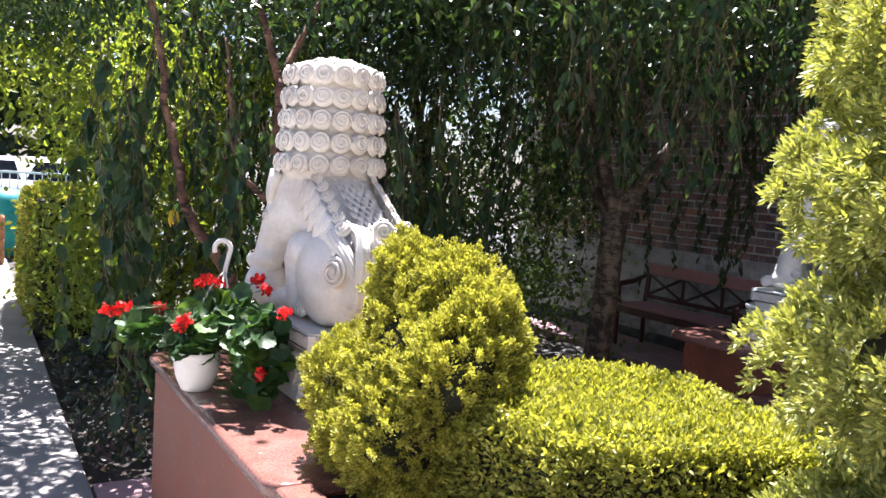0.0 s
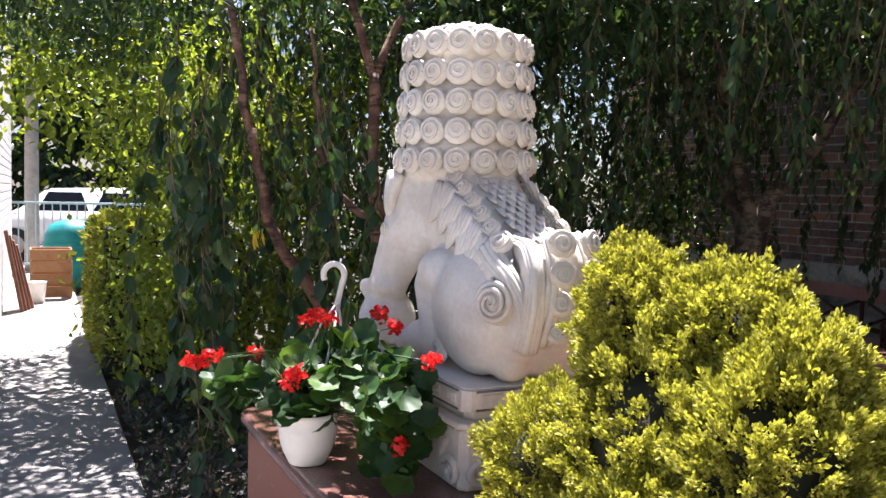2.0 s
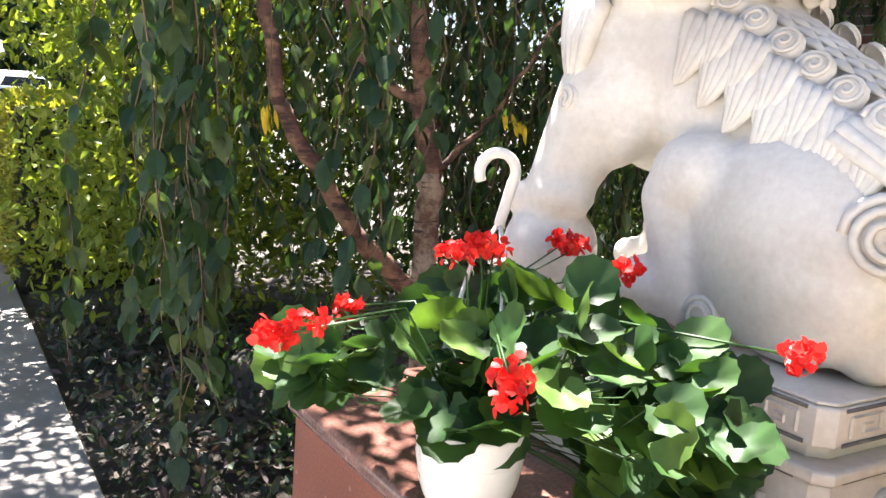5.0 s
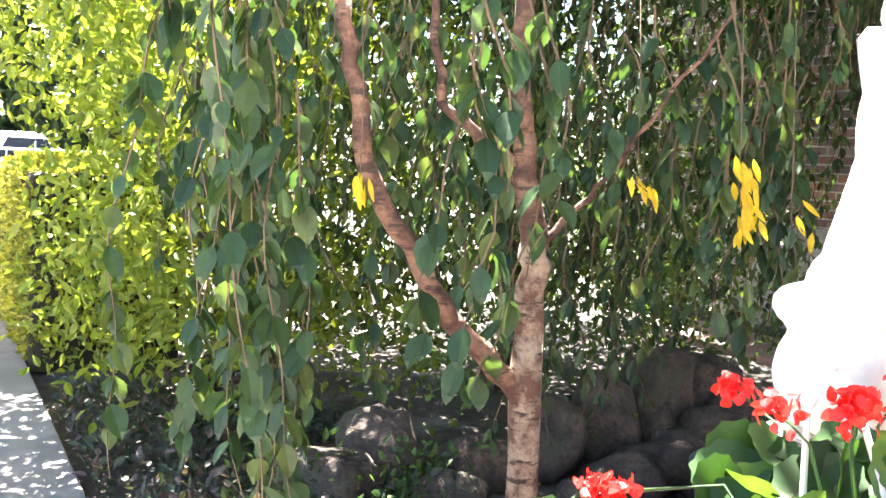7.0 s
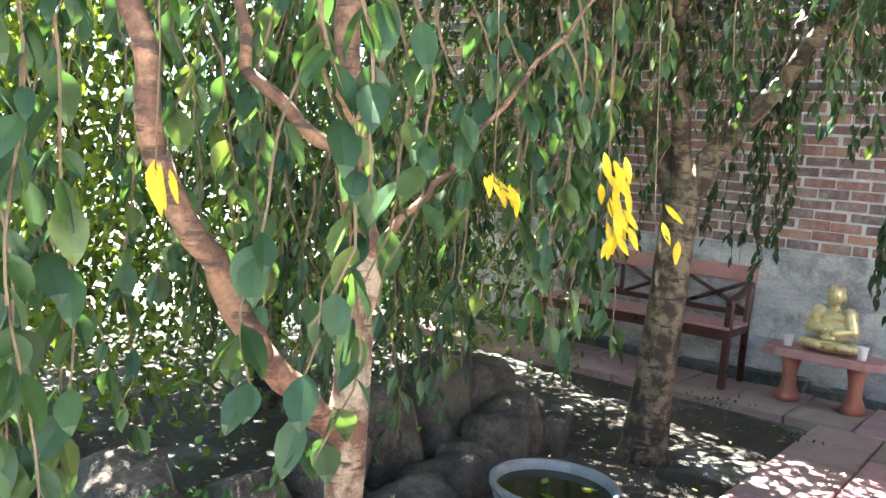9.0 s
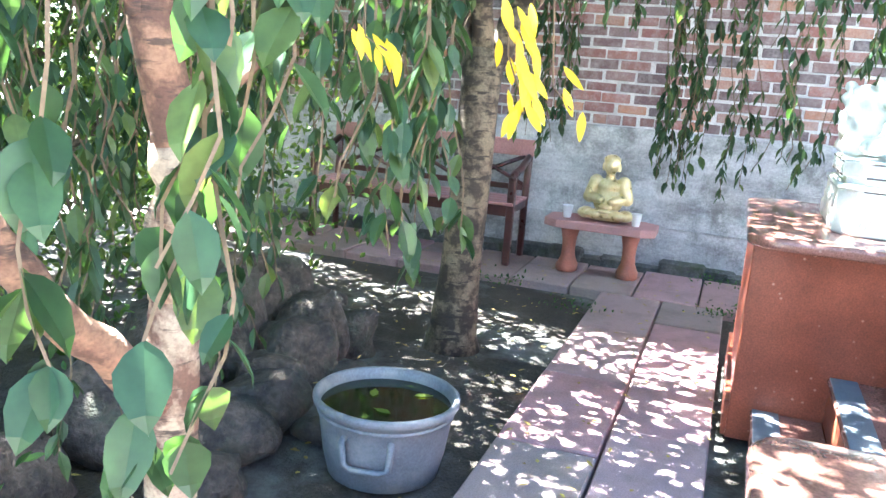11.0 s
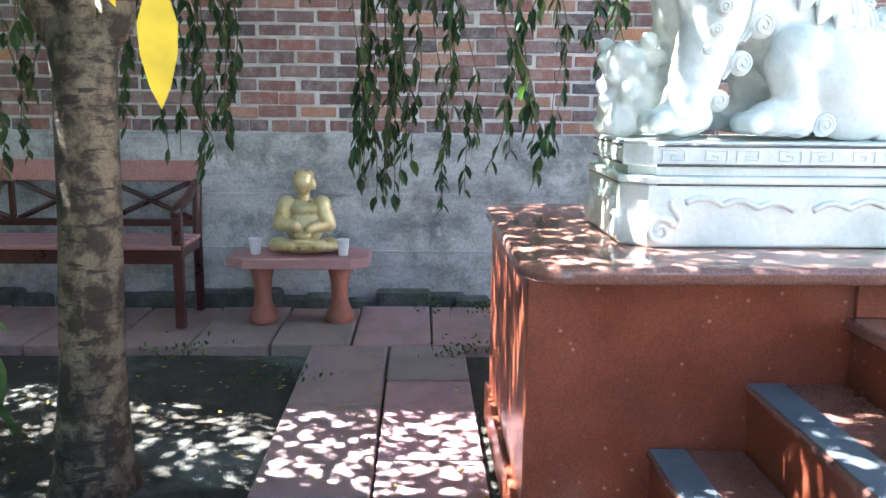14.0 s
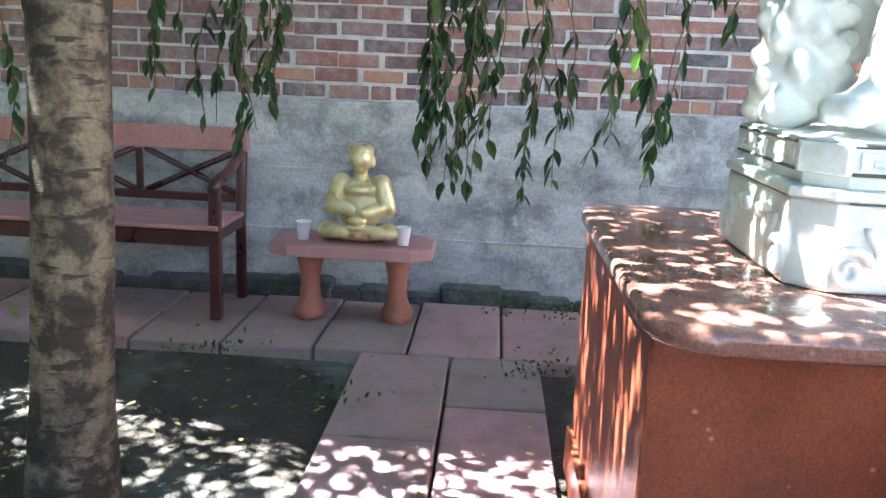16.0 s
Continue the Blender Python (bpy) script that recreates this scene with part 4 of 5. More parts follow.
def tree_two():
    t = thing("weeping_tree", "weeping tree with thick pale banded trunk by the path", "tree", (3.86, 5.19, -0.04))
    o = np.array(t.location)
    pts = np.array([(3.86, 5.2, -0.06), (3.86, 5.2, 0.05), (3.87, 5.19, 0.35), (3.9, 5.18, 0.8), (3.92, 5.18, 1.15), (3.93, 5.18, 1.36)])
    Heap().tube(pts - o, [0.15, 0.115, 0.094, 0.09, 0.088, 0.1], 18).made("trunk", M_BARK, t, "pale bark with dark bands")
    for p, q, r0, r1 in (((3.93, 5.2, 1.28), (3.82, 5.55, 1.95), 0.066, 0.048), ((3.93, 5.16, 1.28), (4.05, 4.8, 1.85), 0.062, 0.042), ((3.91, 5.18, 1.3), (3.7, 5.2, 2.0), 0.054, 0.036), ((3.82, 5.55, 1.95), (3.6, 6.0, 3.2), 0.045, 0.015),
                         ((4.05, 4.8, 1.85), (4.4, 4.2, 2.9), 0.04, 0.012), ((3.7, 5.2, 2.0), (3.0, 4.8, 3.2), 0.035, 0.012), ((4.05, 4.8, 1.85), (5.0, 4.9, 2.8), 0.03, 0.01), ((3.82, 5.55, 1.95), (4.7, 5.9, 3.0), 0.03, 0.01)):
        Heap().tube(wavy(p, q, 8, 0.04, 0.015) - o, list(np.linspace(r0, r1, 8)), 9).made("branch", M_BARK, t)
    tw, lv = Heap(), Heap()
    canopy(lv, 900, (1.8, 5.9), (2.4, 7.6), (2.3, 4.3))
    canopy(lv, 380, (2.2, 5.3), (3.5, 6.5), (2.35, 4.3))
    canopy(lv, 400, (2.6, 5.0), (6.6, 7.8), (2.6, 4.2))
    st = scatter(150, (2.2, 5.2), (3.2, 6.2), (2.3, 3.2))
    strands(tw, lv, st, [RNG.uniform(0.5, 1.0) * (p[2] - 1.55) for p in st], 0.074, 0.038)
    # shoots hanging before the wall
    for x, y, z0, z1, n in ((5.1, 5.16, 2.1, 0.8, 6), (5.1, 5.05, 1.9, 0.75, 4), (5.1, 4.46, 2.1, 0.62, 6), (5.1, 4.29, 2.1, 0.48, 8), (5.05, 4.16, 2.0, 0.66, 5), (4.9, 3.72, 1.9, 0.85, 3), (4.42, 3.78, 1.28, 0.82, 4), (5.1, 5.38, 1.9, 0.95, 3), (5.0, 3.45, 2.1, 1.2, 4)):
        st = [(x + RNG.normal(scale=0.05), y + RNG.normal(scale=0.055), z0 + RNG.uniform(-0.1, 0.3)) for _ in range(n)]
        strands(tw, lv, st, [max(0.35, (p[2] - z1) * RNG.uniform(0.7, 1.0)) for p in st], 0.074, 0.036, 0.02, 0.42)
    st = scatter(130, (2.7, 5.6), (3.3, 6.9), (2.0, 3.1), lambda p: abs(p[1] - 5.2) > 0.25 or p[0] > 4.3)
    strands(tw, lv, st, RNG.uniform(0.3, 0.75, len(st)), 0.074, 0.042)
    st = scatter(80, (2.9, 5.6), (5.9, 7.6), (1.5, 2.6))
    strands(tw, lv, st, RNG.uniform(0.4, 1.0, len(st)), 0.074, 0.042)
    st = scatter(30, (3.0, 3.8), (4.9, 5.9), (1.8, 2.3))
    strands(tw, lv, st, RNG.uniform(0.35, 0.75, len(st)), 0.074, 0.042)
    tagged(part_np("crown", np.concatenate(lv.v) - o, lv.f, M_LEAF, t, "hanging shoots of narrow green leaves"), kind="stuff")
    tagged(part_np("twig_growth", np.concatenate(tw.v) - o, tw.f, M_TWIG, t), kind="stuff")
    return t


def bank_tree(at, label, x, y, z, n, mat, leaf, height, group=""):
    """A denser tree or tall shrub: trunk, limbs, crown of leaf clumps."""
    t = thing("garden_tree", label, "tree", (*at, -0.05), group)
    o = np.array(t.location)
    Heap().tube(wavy((at[0], at[1], -0.06), (at[0] + 0.1, at[1], height * 0.55), 8, 0, 0.03) - o, list(np.linspace(0.09, 0.05, 8)), 10).made("trunk", M_BARK, t)
    for k in range(5):
        q = (RNG.uniform(*x), RNG.uniform(*y), RNG.uniform(z[0] + (z[1] - z[0]) * 0.5, z[1]))
        Heap().tube(wavy((at[0] + 0.05, at[1], height * (0.3 + 0.06 * k)), q, 8, 0.1, 0.03) - o, list(np.linspace(0.04, 0.01, 8)), 7).made("branch", M_BARK, t)
    lv = Heap()
    c = scatter(n, x, y, z)
    for p in c:
        m = 30
        pos = np.array(p) + RNG.normal(scale=(0.16, 0.16, 0.13), size=(m, 3))
        ax = unit(rand_dirs(m) + np.array([0, 0, -0.5]))
        lv.add(*leaves_np(pos, ax, unit(rand_dirs(m) + np.array([0, 0, 0.8])), leaf * RNG.uniform(0.6, 1.25, m), leaf * 0.5 * RNG.uniform(0.8, 1.2, m), 0.2, 0.2))
    tagged(part_np("crown", np.concatenate(lv.v) - o, lv.f, mat, t), kind="stuff")
    return t


tree_one()
tree_two()
bank_tree((1.9, 8.9), "dense leafy tree overhanging the walkway", (-0.35, 3.2), (7.6, 10.4), (1.75, 3.9), 210, M_LEAF_LIME, 0.1, 3.6)
bank_tree((3.9, 8.2), "dense dark green tree at the garden's end", (1.9, 6.0), (7.3, 9.6), (0.15, 4.8), 760, M_LEAF, 0.085, 3.6)
bank_tree((1.3, 7.6), "tall leafy shrub in bright lime green", (0.5, 2.2), (6.6, 8.6), (0.25, 2.3), 460, M_LEAF_LIME, 0.07, 1.6)
bank_tree((2.9, 7.0), "leafy green shrub behind the rockery", (2.0, 4.9), (6.3, 7.4), (0.25, 1.7), 260, M_LEAF_LIT, 0.06, 1.4)
bank_tree((5.2, 1.2), "leafy tree behind the stone lion against wall", (4.7, 5.8), (-0.6, 2.8), (1.9, 4.4), 260, M_LEAF, 0.075, 3.4)
# ---- shrubs, hedges, pot plants ----
def sprays(heap, centres, normals, count, length, width, spread=0.6):
    """Tufts of fine scale foliage fanning outwards."""
    n = len(centres) * count
    c = np.repeat(centres, count, 0)
    d = np.repeat(normals, count, 0)
    ax = unit(d + rand_dirs(n) * spread + np.array([0, 0, 0.25]))
    pos = c + ax * RNG.uniform(0, length * 1.6, (n, 1))
    heap.add(*leaves_np(pos, unit(ax + rand_dirs(n) * 0.55), rand_dirs(n), length * RNG.uniform(0.6, 1.2, n), width * RNG.uniform(0.7, 1.2, n), 0.1, 0.1, rich=False))


# solid dark filling added inside the foliage for the shade in its gaps
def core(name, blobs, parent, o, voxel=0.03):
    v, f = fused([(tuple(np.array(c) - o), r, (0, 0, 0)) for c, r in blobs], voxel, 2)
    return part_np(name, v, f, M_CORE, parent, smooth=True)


def golden_bush():
    t = thing("golden_bush", "rounded golden yellow conifer bush in the planter", "bush", (0.88, 2.38, TOP - 0.06))
    o = np.array(t.location)
    blobs = [((0.88, 2.4, 1.04), (0.19, 0.22, 0.22)), ((0.8, 2.6, 0.97), (0.13, 0.15, 0.15)), ((0.86, 2.19, 1.08), (0.13, 0.14, 0.16)), ((0.78, 2.3, 0.93), (0.13, 0.17, 0.15)), ((0.9, 2.53, 1.23), (0.09, 0.1, 0.14)), ((0.95, 2.36, 1.21), (0.11, 0.12, 0.15)), ((0.93, 2.22, 1.17), (0.09, 0.11, 0.13)), ((0.78, 2.48, 0.88), (0.12, 0.14, 0.1))]
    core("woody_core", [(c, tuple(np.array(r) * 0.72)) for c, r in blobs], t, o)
    h = Heap()
    for c, r in blobs:
        r = np.array(r) * 0.9
        d = rand_dirs(430)
        lump = np.array([1 + 0.25 * noise.noise(Vector(q) * 4.5 + Vector(c) * 9) for q in d])[:, None]
        tips = np.array(c) + d * np.array(r) * lump * RNG.uniform(0.72, 1.06, (430, 1)) - o
        # flat fans of scale leaves at each tip
        fan = unit(np.cross(d, rand_dirs(430)))
        for p, q, f in zip(tips, unit(d + np.array([0, 0, 0.5]) + 0.35 * rand_dirs(430)), fan):
            m = 90
            u, w = RNG.uniform(0, 1, (m, 1)) ** 0.7, RNG.uniform(-1, 1, (m, 1))
            pos = p + q * (u * 0.038) + f * (w * 0.024 * (1.15 - u)) + rand_dirs(m) * 0.006
            h.add(*leaves_np(pos, unit(q + f * w * 0.8 + rand_dirs(m) * 0.35), rand_dirs(m), 0.0095 * RNG.uniform(0.6, 1.2, m), 0.0055 * np.ones(m), 0.1, 0.1, rich=False))
    tagged(h.made("foliage", M_THUJA, t, "yellow scale-leaved sprays", False), kind="stuff")
    for c, r in blobs:
        q = np.array(c) - o
        Heap().tube([(0, 0, 0), (q[0] * 0.4, q[1] * 0.4, q[2] * 0.6), tuple(q)], [0.02, 0.014, 0.006], 7).made("stem", M_TWIG, t)


def small_conifer(at, label, blobs, mat):
    t = thing("juniper_bush", label, "bush", at)
    o = np.array(at)
    core("woody_core", [(c, tuple(np.array(r) * 0.6)) for c, r in blobs], t, o)
    h = Heap()
    for c, r in blobs:
        n = int(450 + 8000 * r[0] * r[2])
        d = rand_dirs(n)
        sprays(h, np.array(c) + d * np.array(r) * RNG.uniform(0.62, 1.08, (n, 1)) - o, d, 50, 0.017, 0.006, 0.8)
    tagged(h.made("foliage", mat, t, "", False), kind="stuff")
    h2 = Heap()
    top = max(c[2] for c, r in blobs)
    h2.tube([(0, 0, 0), (0.03, 0.02, (top - at[2]) * 0.5), (0, 0, top - at[2])], [0.03, 0.025, 0.012], 7)
    h2.made("stem", M_TWIG, t)


def hedge(name, label, lo, hi, n, leaf, mat, wob=0.035, skew=0.0):
    t = thing(name, label, "hedge", ((lo[0] + hi[0]) / 2, (lo[1] + hi[1]) / 2, lo[2]))
    o = np.array(t.location)
    s = 0.05
    # dark block added inside, its colour standing for the hedge's inner shade
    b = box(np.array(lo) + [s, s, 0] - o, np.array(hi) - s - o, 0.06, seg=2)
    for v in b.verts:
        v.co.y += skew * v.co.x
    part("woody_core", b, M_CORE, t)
    lo, hi = np.array(lo), np.array(hi)
    size = hi - lo
    areas = np.array([size[1] * size[2], size[1] * size[2], size[0] * size[2], size[0] * size[2], size[0] * size[1] * 1.5])
    which = RNG.choice(5, n, p=areas / areas.sum())
    p = lo + RNG.uniform(0, 1, (n, 3)) * size
    nrm = np.zeros((n, 3))
    for k, (ax, v, sg) in enumerate(((0, lo[0], -1), (0, hi[0], 1), (1, lo[1], -1), (1, hi[1], 1), (2, hi[2], 1))):
        m = which == k
        p[m, ax] = v
        nrm[m, ax] = sg
    bul = np.array([noise.noise(Vector(q) * 4) for q in p])
    mid = (lo + hi) / 2
    q = (p - mid) / (size / 2)
    q = q * (1 - 0.06 * np.clip((np.abs(q) > 0.75).sum(1) - 1, 0, 2))[:, None]
    p = mid + q * size / 2 + nrm * (bul * wob - RNG.uniform(0, 0.05, n))[:, None]
    p[:, 1] += skew * (p[:, 0] - o[0])
    ax = unit(nrm + rand_dirs(n) * 0.8 + np.array([0, 0, 0.3]))
    v, f = leaves_np(p - o, ax, unit(nrm + rand_dirs(n) * 0.6), leaf * RNG.uniform(0.6, 1.3, n), leaf * 0.6 * RNG.uniform(0.8, 1.2, n), 0.2, 0.2)
    tagged(part_np("foliage", v, f, mat, t), kind="stuff")


golden_bush()
small_conifer((1.22, 1.25, TOP - 0.06), "cloud-pruned green juniper in the granite planter", [((1.25, 1.2, 1.02), (0.4, 0.32, 0.15)), ((1.22, 1.26, 1.3), (0.345, 0.31, 0.145)), ((1.24, 1.27, 1.56), (0.335, 0.31, 0.15)), ((1.26, 1.28, 1.8), (0.3, 0.3, 0.15)), ((1.03, 1.33, 0.98), (0.18, 0.16, 0.12)), ((1.34, 1.27, 2.02), (0.23, 0.24, 0.14)), ((1.42, 1.25, 2.24), (0.15, 0.17, 0.12))], M_JUNIPER)
small_conifer((3.95, 2.2, TOP - 0.06), "small round green juniper behind a white kerb", [((3.95, 2.2, 0.98), (0.28, 0.2, 0.2)), ((4.02, 2.05, 1.08), (0.22, 0.18, 0.17))], M_JUNIPER)
hedge("box_hedge", "clipped low hedge with sunlit yellow green top", (0.82, 1.61, TOP - 0.06), (1.5, 2.4, 1.085), 62000, 0.0145, M_HEDGE, skew=-0.5)
hedge("path_hedge", "rounded clipped hedge along the concrete walkway", (0.38, 8.3, -0.05), (1.35, 10.4, 1.2), 15000, 0.05, M_HEDGE, 0.06)


def ground_cover():
    h = Heap()
    n = 3600
    p = np.stack([RNG.uniform(0.45, 1.6, n), RNG.uniform(4.85, 7.6, n), RNG.uniform(-0.02, 0.22, n) * RNG.uniform(0.2, 1, n)], 1)
    ax = unit(rand_dirs(n) + np.array([0, 0, 0.7]))
    h.add(*leaves_np(p, ax, unit(rand_dirs(n) + np.array([0, 0, 1])), 0.05 * RNG.uniform(0.6, 1.4, n), 0.03 * np.ones(n), 0.2, 0.2))
    tagged(h.made("ground_cover", M_COVER, None, "", False), "low dark ground cover plants on the soil", "plants", kind="stuff")
    h = Heap()
    for cx, cy, n in ((1.5, 5.65, 260), (1.15, 5.25, 130), (2.6, 6.0, 260), (1.1, 5.9, 220), (6.0, 4.08, 90), (5.98, 3.85, 80), (5.12, 4.0, 60), (4.75, 4.8, 50), (5.1, 5.3, 60)):
        p = np.stack([RNG.normal(cx, 0.09, n), RNG.normal(cy, 0.09, n), np.abs(RNG.normal(0.0, 0.14 if cx < 3 else 0.018, n))], 1)
        ax = unit(rand_dirs(n) + np.array([0, 0, 0.9]))
        h.add(*leaves_np(p, ax, unit(rand_dirs(n) + np.array([0, 0, 1])), (0.045 if cx < 3 else 0.026) * RNG.uniform(0.6, 1.3, n), (0.026 if cx < 3 else 0.013) * np.ones(n), 0.2, 0.2))
    tagged(h.made("weeds", M_GERANIUM, None, "", False), "small green weeds growing among stones and paving", "plants", kind="stuff")
    h = Heap()
    n = 420
    p = np.stack([RNG.uniform(1.2, 5.9, n), RNG.uniform(3.98, 6.3, n), np.full(n, 0.012)], 1)
    d = rand_dirs(n) * [1, 1, 0.1]
    h.add(*leaves_np(p, d, np.tile([0.0, 0, 1], (n, 1)), 0.035 * RNG.uniform(0.4, 1.2, n), 0.015 * np.ones(n), 0.25, -0.1))
    tagged(h.made("leaf_litter", M_LITTER, None, "", False), "scattered dry yellow leaves on the ground", "leaves", kind="stuff")


def round_leaf(n=22):
    """A round, shallowly cupped leaf with a scalloped rim and a notch at the stalk."""
    vs, fs = [(0, 0.35, -0.1)], []
    for ring, h in ((0.55, 0.0), (1.0, 0.16)):
        for i in range(n):
            q = i / (n - 1)
            a = -math.pi / 2 + 0.2 + q * (2 * math.pi - 0.4)
            r = ring * (1 + (0.045 * math.cos(i * math.pi) if ring == 1 else 0))
            vs.append((r * math.cos(a), r * math.sin(a) * 0.92 + 0.75 - 0.4 * (1 - ring), h + 0.07 * ring * math.sin(q * 22)))
    for i in range(n - 1):
        fs.append((0, i + 1, i + 2))
        fs.append((i + 1, n + i + 1, n + i + 2, i + 2))
    return np.array(vs), fs


def place(heap, tpl, at, axis, face, size):
    y = np.array(axis, float)
    y /= np.linalg.norm(y)
    x = np.cross(y, face)
    x /= np.linalg.norm(x) + 1e-9
    z = np.cross(x, y)
    heap.add(np.array(at) + size * (tpl[0][:, :1] * x + tpl[0][:, 1:2] * y + tpl[0][:, 2:] * z), tpl[1])


def geranium():
    at = (0.64, 3.47, TOP + 0.001)
    t = thing("hanging_pot", "white plastic hanging pot with red flowering geraniums", "pot plant", at)
    prof = [(0.06, 0.0), (0.066, 0.004), (0.08, 0.03), (0.083, 0.034), (0.094, 0.06), (0.101, 0.095), (0.103, 0.125), (0.1, 0.137), (0.104, 0.139), (0.104, 0.152), (0.097, 0.152), (0.092, 0.12)]
    pot = part("pot", lathe(prof, 32), M_POT, t, "white plastic pot", True)
    pot.location, pot.scale = (-0.072, -0.095, 0), (0.72, 0.72, 0.86)
    part("rim_ring", lathe([(0.1005, 0.1), (0.103, 0.104), (0.1005, 0.108)], 32, close=False), M_POT, pot, smooth=True)
    part("soil", lathe([(0.0925, 0.11), (0.092, 0.13), (0.01, 0.134)], 20), M_SOIL, pot)
    top = np.array((0.05, 0.05, 0.38))
    hk = [(0.05, 0.05, 0.38)]
    for i in range(15):
        a = radians(-30 + i * 17)
        hk.append((0.05 - 0.012 + 0.026 * math.cos(a), 0.05 - 0.01 * math.cos(a), 0.455 + 0.03 * math.sin(a)))
    Heap().tube([(0.05, 0.05, 0.37)] + hk, 0.0085, 8).made("hook", M_POT, t, "white plastic hook")
    for a in (0.4, 2.5, 4.6):
        Heap().tube([(0.07 * math.cos(a) - 0.072, 0.07 * math.sin(a) - 0.095, 0.122), top * 0.6 + np.array((0.03 * math.cos(a), 0.03 * math.sin(a), 0.1)), top], 0.0036, 5).made("hanger_arm", M_POT, t)
    leaf, lv, st = round_leaf(), Heap(), Heap()
    groups = [((0.02, -0.16, 0.24), (0.13, 0.3, 0.075), 120), ((0.08, -0.27, 0.14), (0.09, 0.14, 0.13), 90), ((-0.17, 0.12, 0.17), (0.11, 0.14, 0.05), 42), ((0.0, 0.0, 0.22), (0.1, 0.1, 0.05), 34), ((-0.07, -0.09, 0.16), (0.075, 0.075, 0.04), 26)]
    for c, r, n in groups:
        d = rand_dirs(n)
        for q in d:
            p = np.array(c) + q * np.array(r) * RNG.uniform(0.55, 1.0)
            out = unit(p - np.array((0.02, -0.02, 0.1)))
            if p[2] < 0.015:
                p[2] = 0.03
            fc = unit(out * 0.8 + np.array([-0.35, -0.35, 0.6]) + rand_dirs(1)[0] * 0.4)
            place(lv, leaf, p, unit(out + np.array([0, 0, -0.5]) + rand_dirs(1)[0] * 0.6), fc, RNG.uniform(0.024, 0.044))
            if RNG.uniform() < 0.3:
                st.tube([np.array((-0.05, -0.09, 0.12)), p * 0.5 + np.array((-0.02, -0.05, 0.06)), p * 0.8 + np.array((0, -0.02, 0.0)), p], 0.0013, 3)
    tagged(lv.made("leaves", M_GERANIUM, t, "round scalloped green leaves"), kind="stuff")
    tagged(st.made("stem_growth", M_GERANIUM, t), kind="stuff")
    for x, y, z, n in ((0.29, 3.4, 1.05, 6), (0.32, 3.44, 1.04, 5), (0.34, 3.41, 1.06, 4), (0.51, 3.66, 1.0, 6), (0.49, 3.62, 1.02, 4), (0.48, 3.19, 1.05, 5), (0.46, 3.16, 1.04, 4), (0.6, 3.44, 1.14, 6), (0.64, 3.46, 1.13, 4), (0.6, 3.52, 1.12, 4),
                       (0.81, 3.51, 1.13, 6), (0.79, 3.46, 1.13, 5), (0.78, 3.34, 1.12, 6), (0.74, 3.02, 1.095, 6), (0.68, 3.06, 0.9, 3), (0.72, 3.66, 1.09, 5)):
        c = np.array((x, y, z)) - np.array(at)
        h = Heap()
        m = n * 9
        d = unit(rand_dirs(m) * [1, 1, 0.6] + np.array([0, 0, 0.25]))
        hub = c + d * RNG.uniform(0.006, 0.022, (m, 1))
        h.add(*leaves_np(hub, unit(rand_dirs(m) * 0.9 + d * 0.5), d, 0.015 * RNG.uniform(0.7, 1.1, m), 0.0145 * RNG.uniform(0.8, 1.1, m), 0.1, 0.12, 2))
        fl = h.made("flower_head", M_PETAL, t, "bright red flowers", False)
        Heap().tube([np.array((-0.07, -0.09, 0.12)), (c + (0, 0, 0.16)) * 0.5 + (0, 0, 0.06), c], 0.0018, 4).made("flower_stalk", M_GERANIUM, fl)


ground_cover()
geranium()
# ---- garden furniture and objects ----
def stone_bench():
    at = (5.72, 4.825, 0.002)
    t = thing("stone_bench", "low pink concrete bench with clipped corners", "bench", at)
    part("bench_top", prism([(-0.11, -0.36), (0.11, -0.36), (0.17, -0.27), (0.17, 0.27), (0.11, 0.36), (-0.11, 0.36), (-0.17, 0.27), (-0.17, -0.27)], 0.3, 0.355, 0.008), M_BENCHTOP, t, "pink concrete slab")
    prof = [(0.085, 0.0), (0.085, 0.035), (0.075, 0.05), (0.055, 0.09), (0.05, 0.15), (0.055, 0.21), (0.068, 0.26), (0.075, 0.299)]
    for y in (-0.2, 0.2):
        b = lathe(prof, 16)
        for v in b.verts:
            v.co.x *= 1.35
            v.co.y = v.co.y * 0.85 + y
        part("leg", b, M_TERRA, t, "terracotta red pedestal leg", True)


def cup(x, y):
    t = thing("cup", "small white plastic cup on the stone bench", "cup", (x, y, 0.358), "cups beside the figure")
    part("cup_wall", lathe([(0.024, 0.0), (0.0245, 0.001), (0.034, 0.078), (0.036, 0.08), (0.034, 0.082), (0.032, 0.078), (0.023, 0.004)], 20, close=True), M_CUP, t, smooth=True)


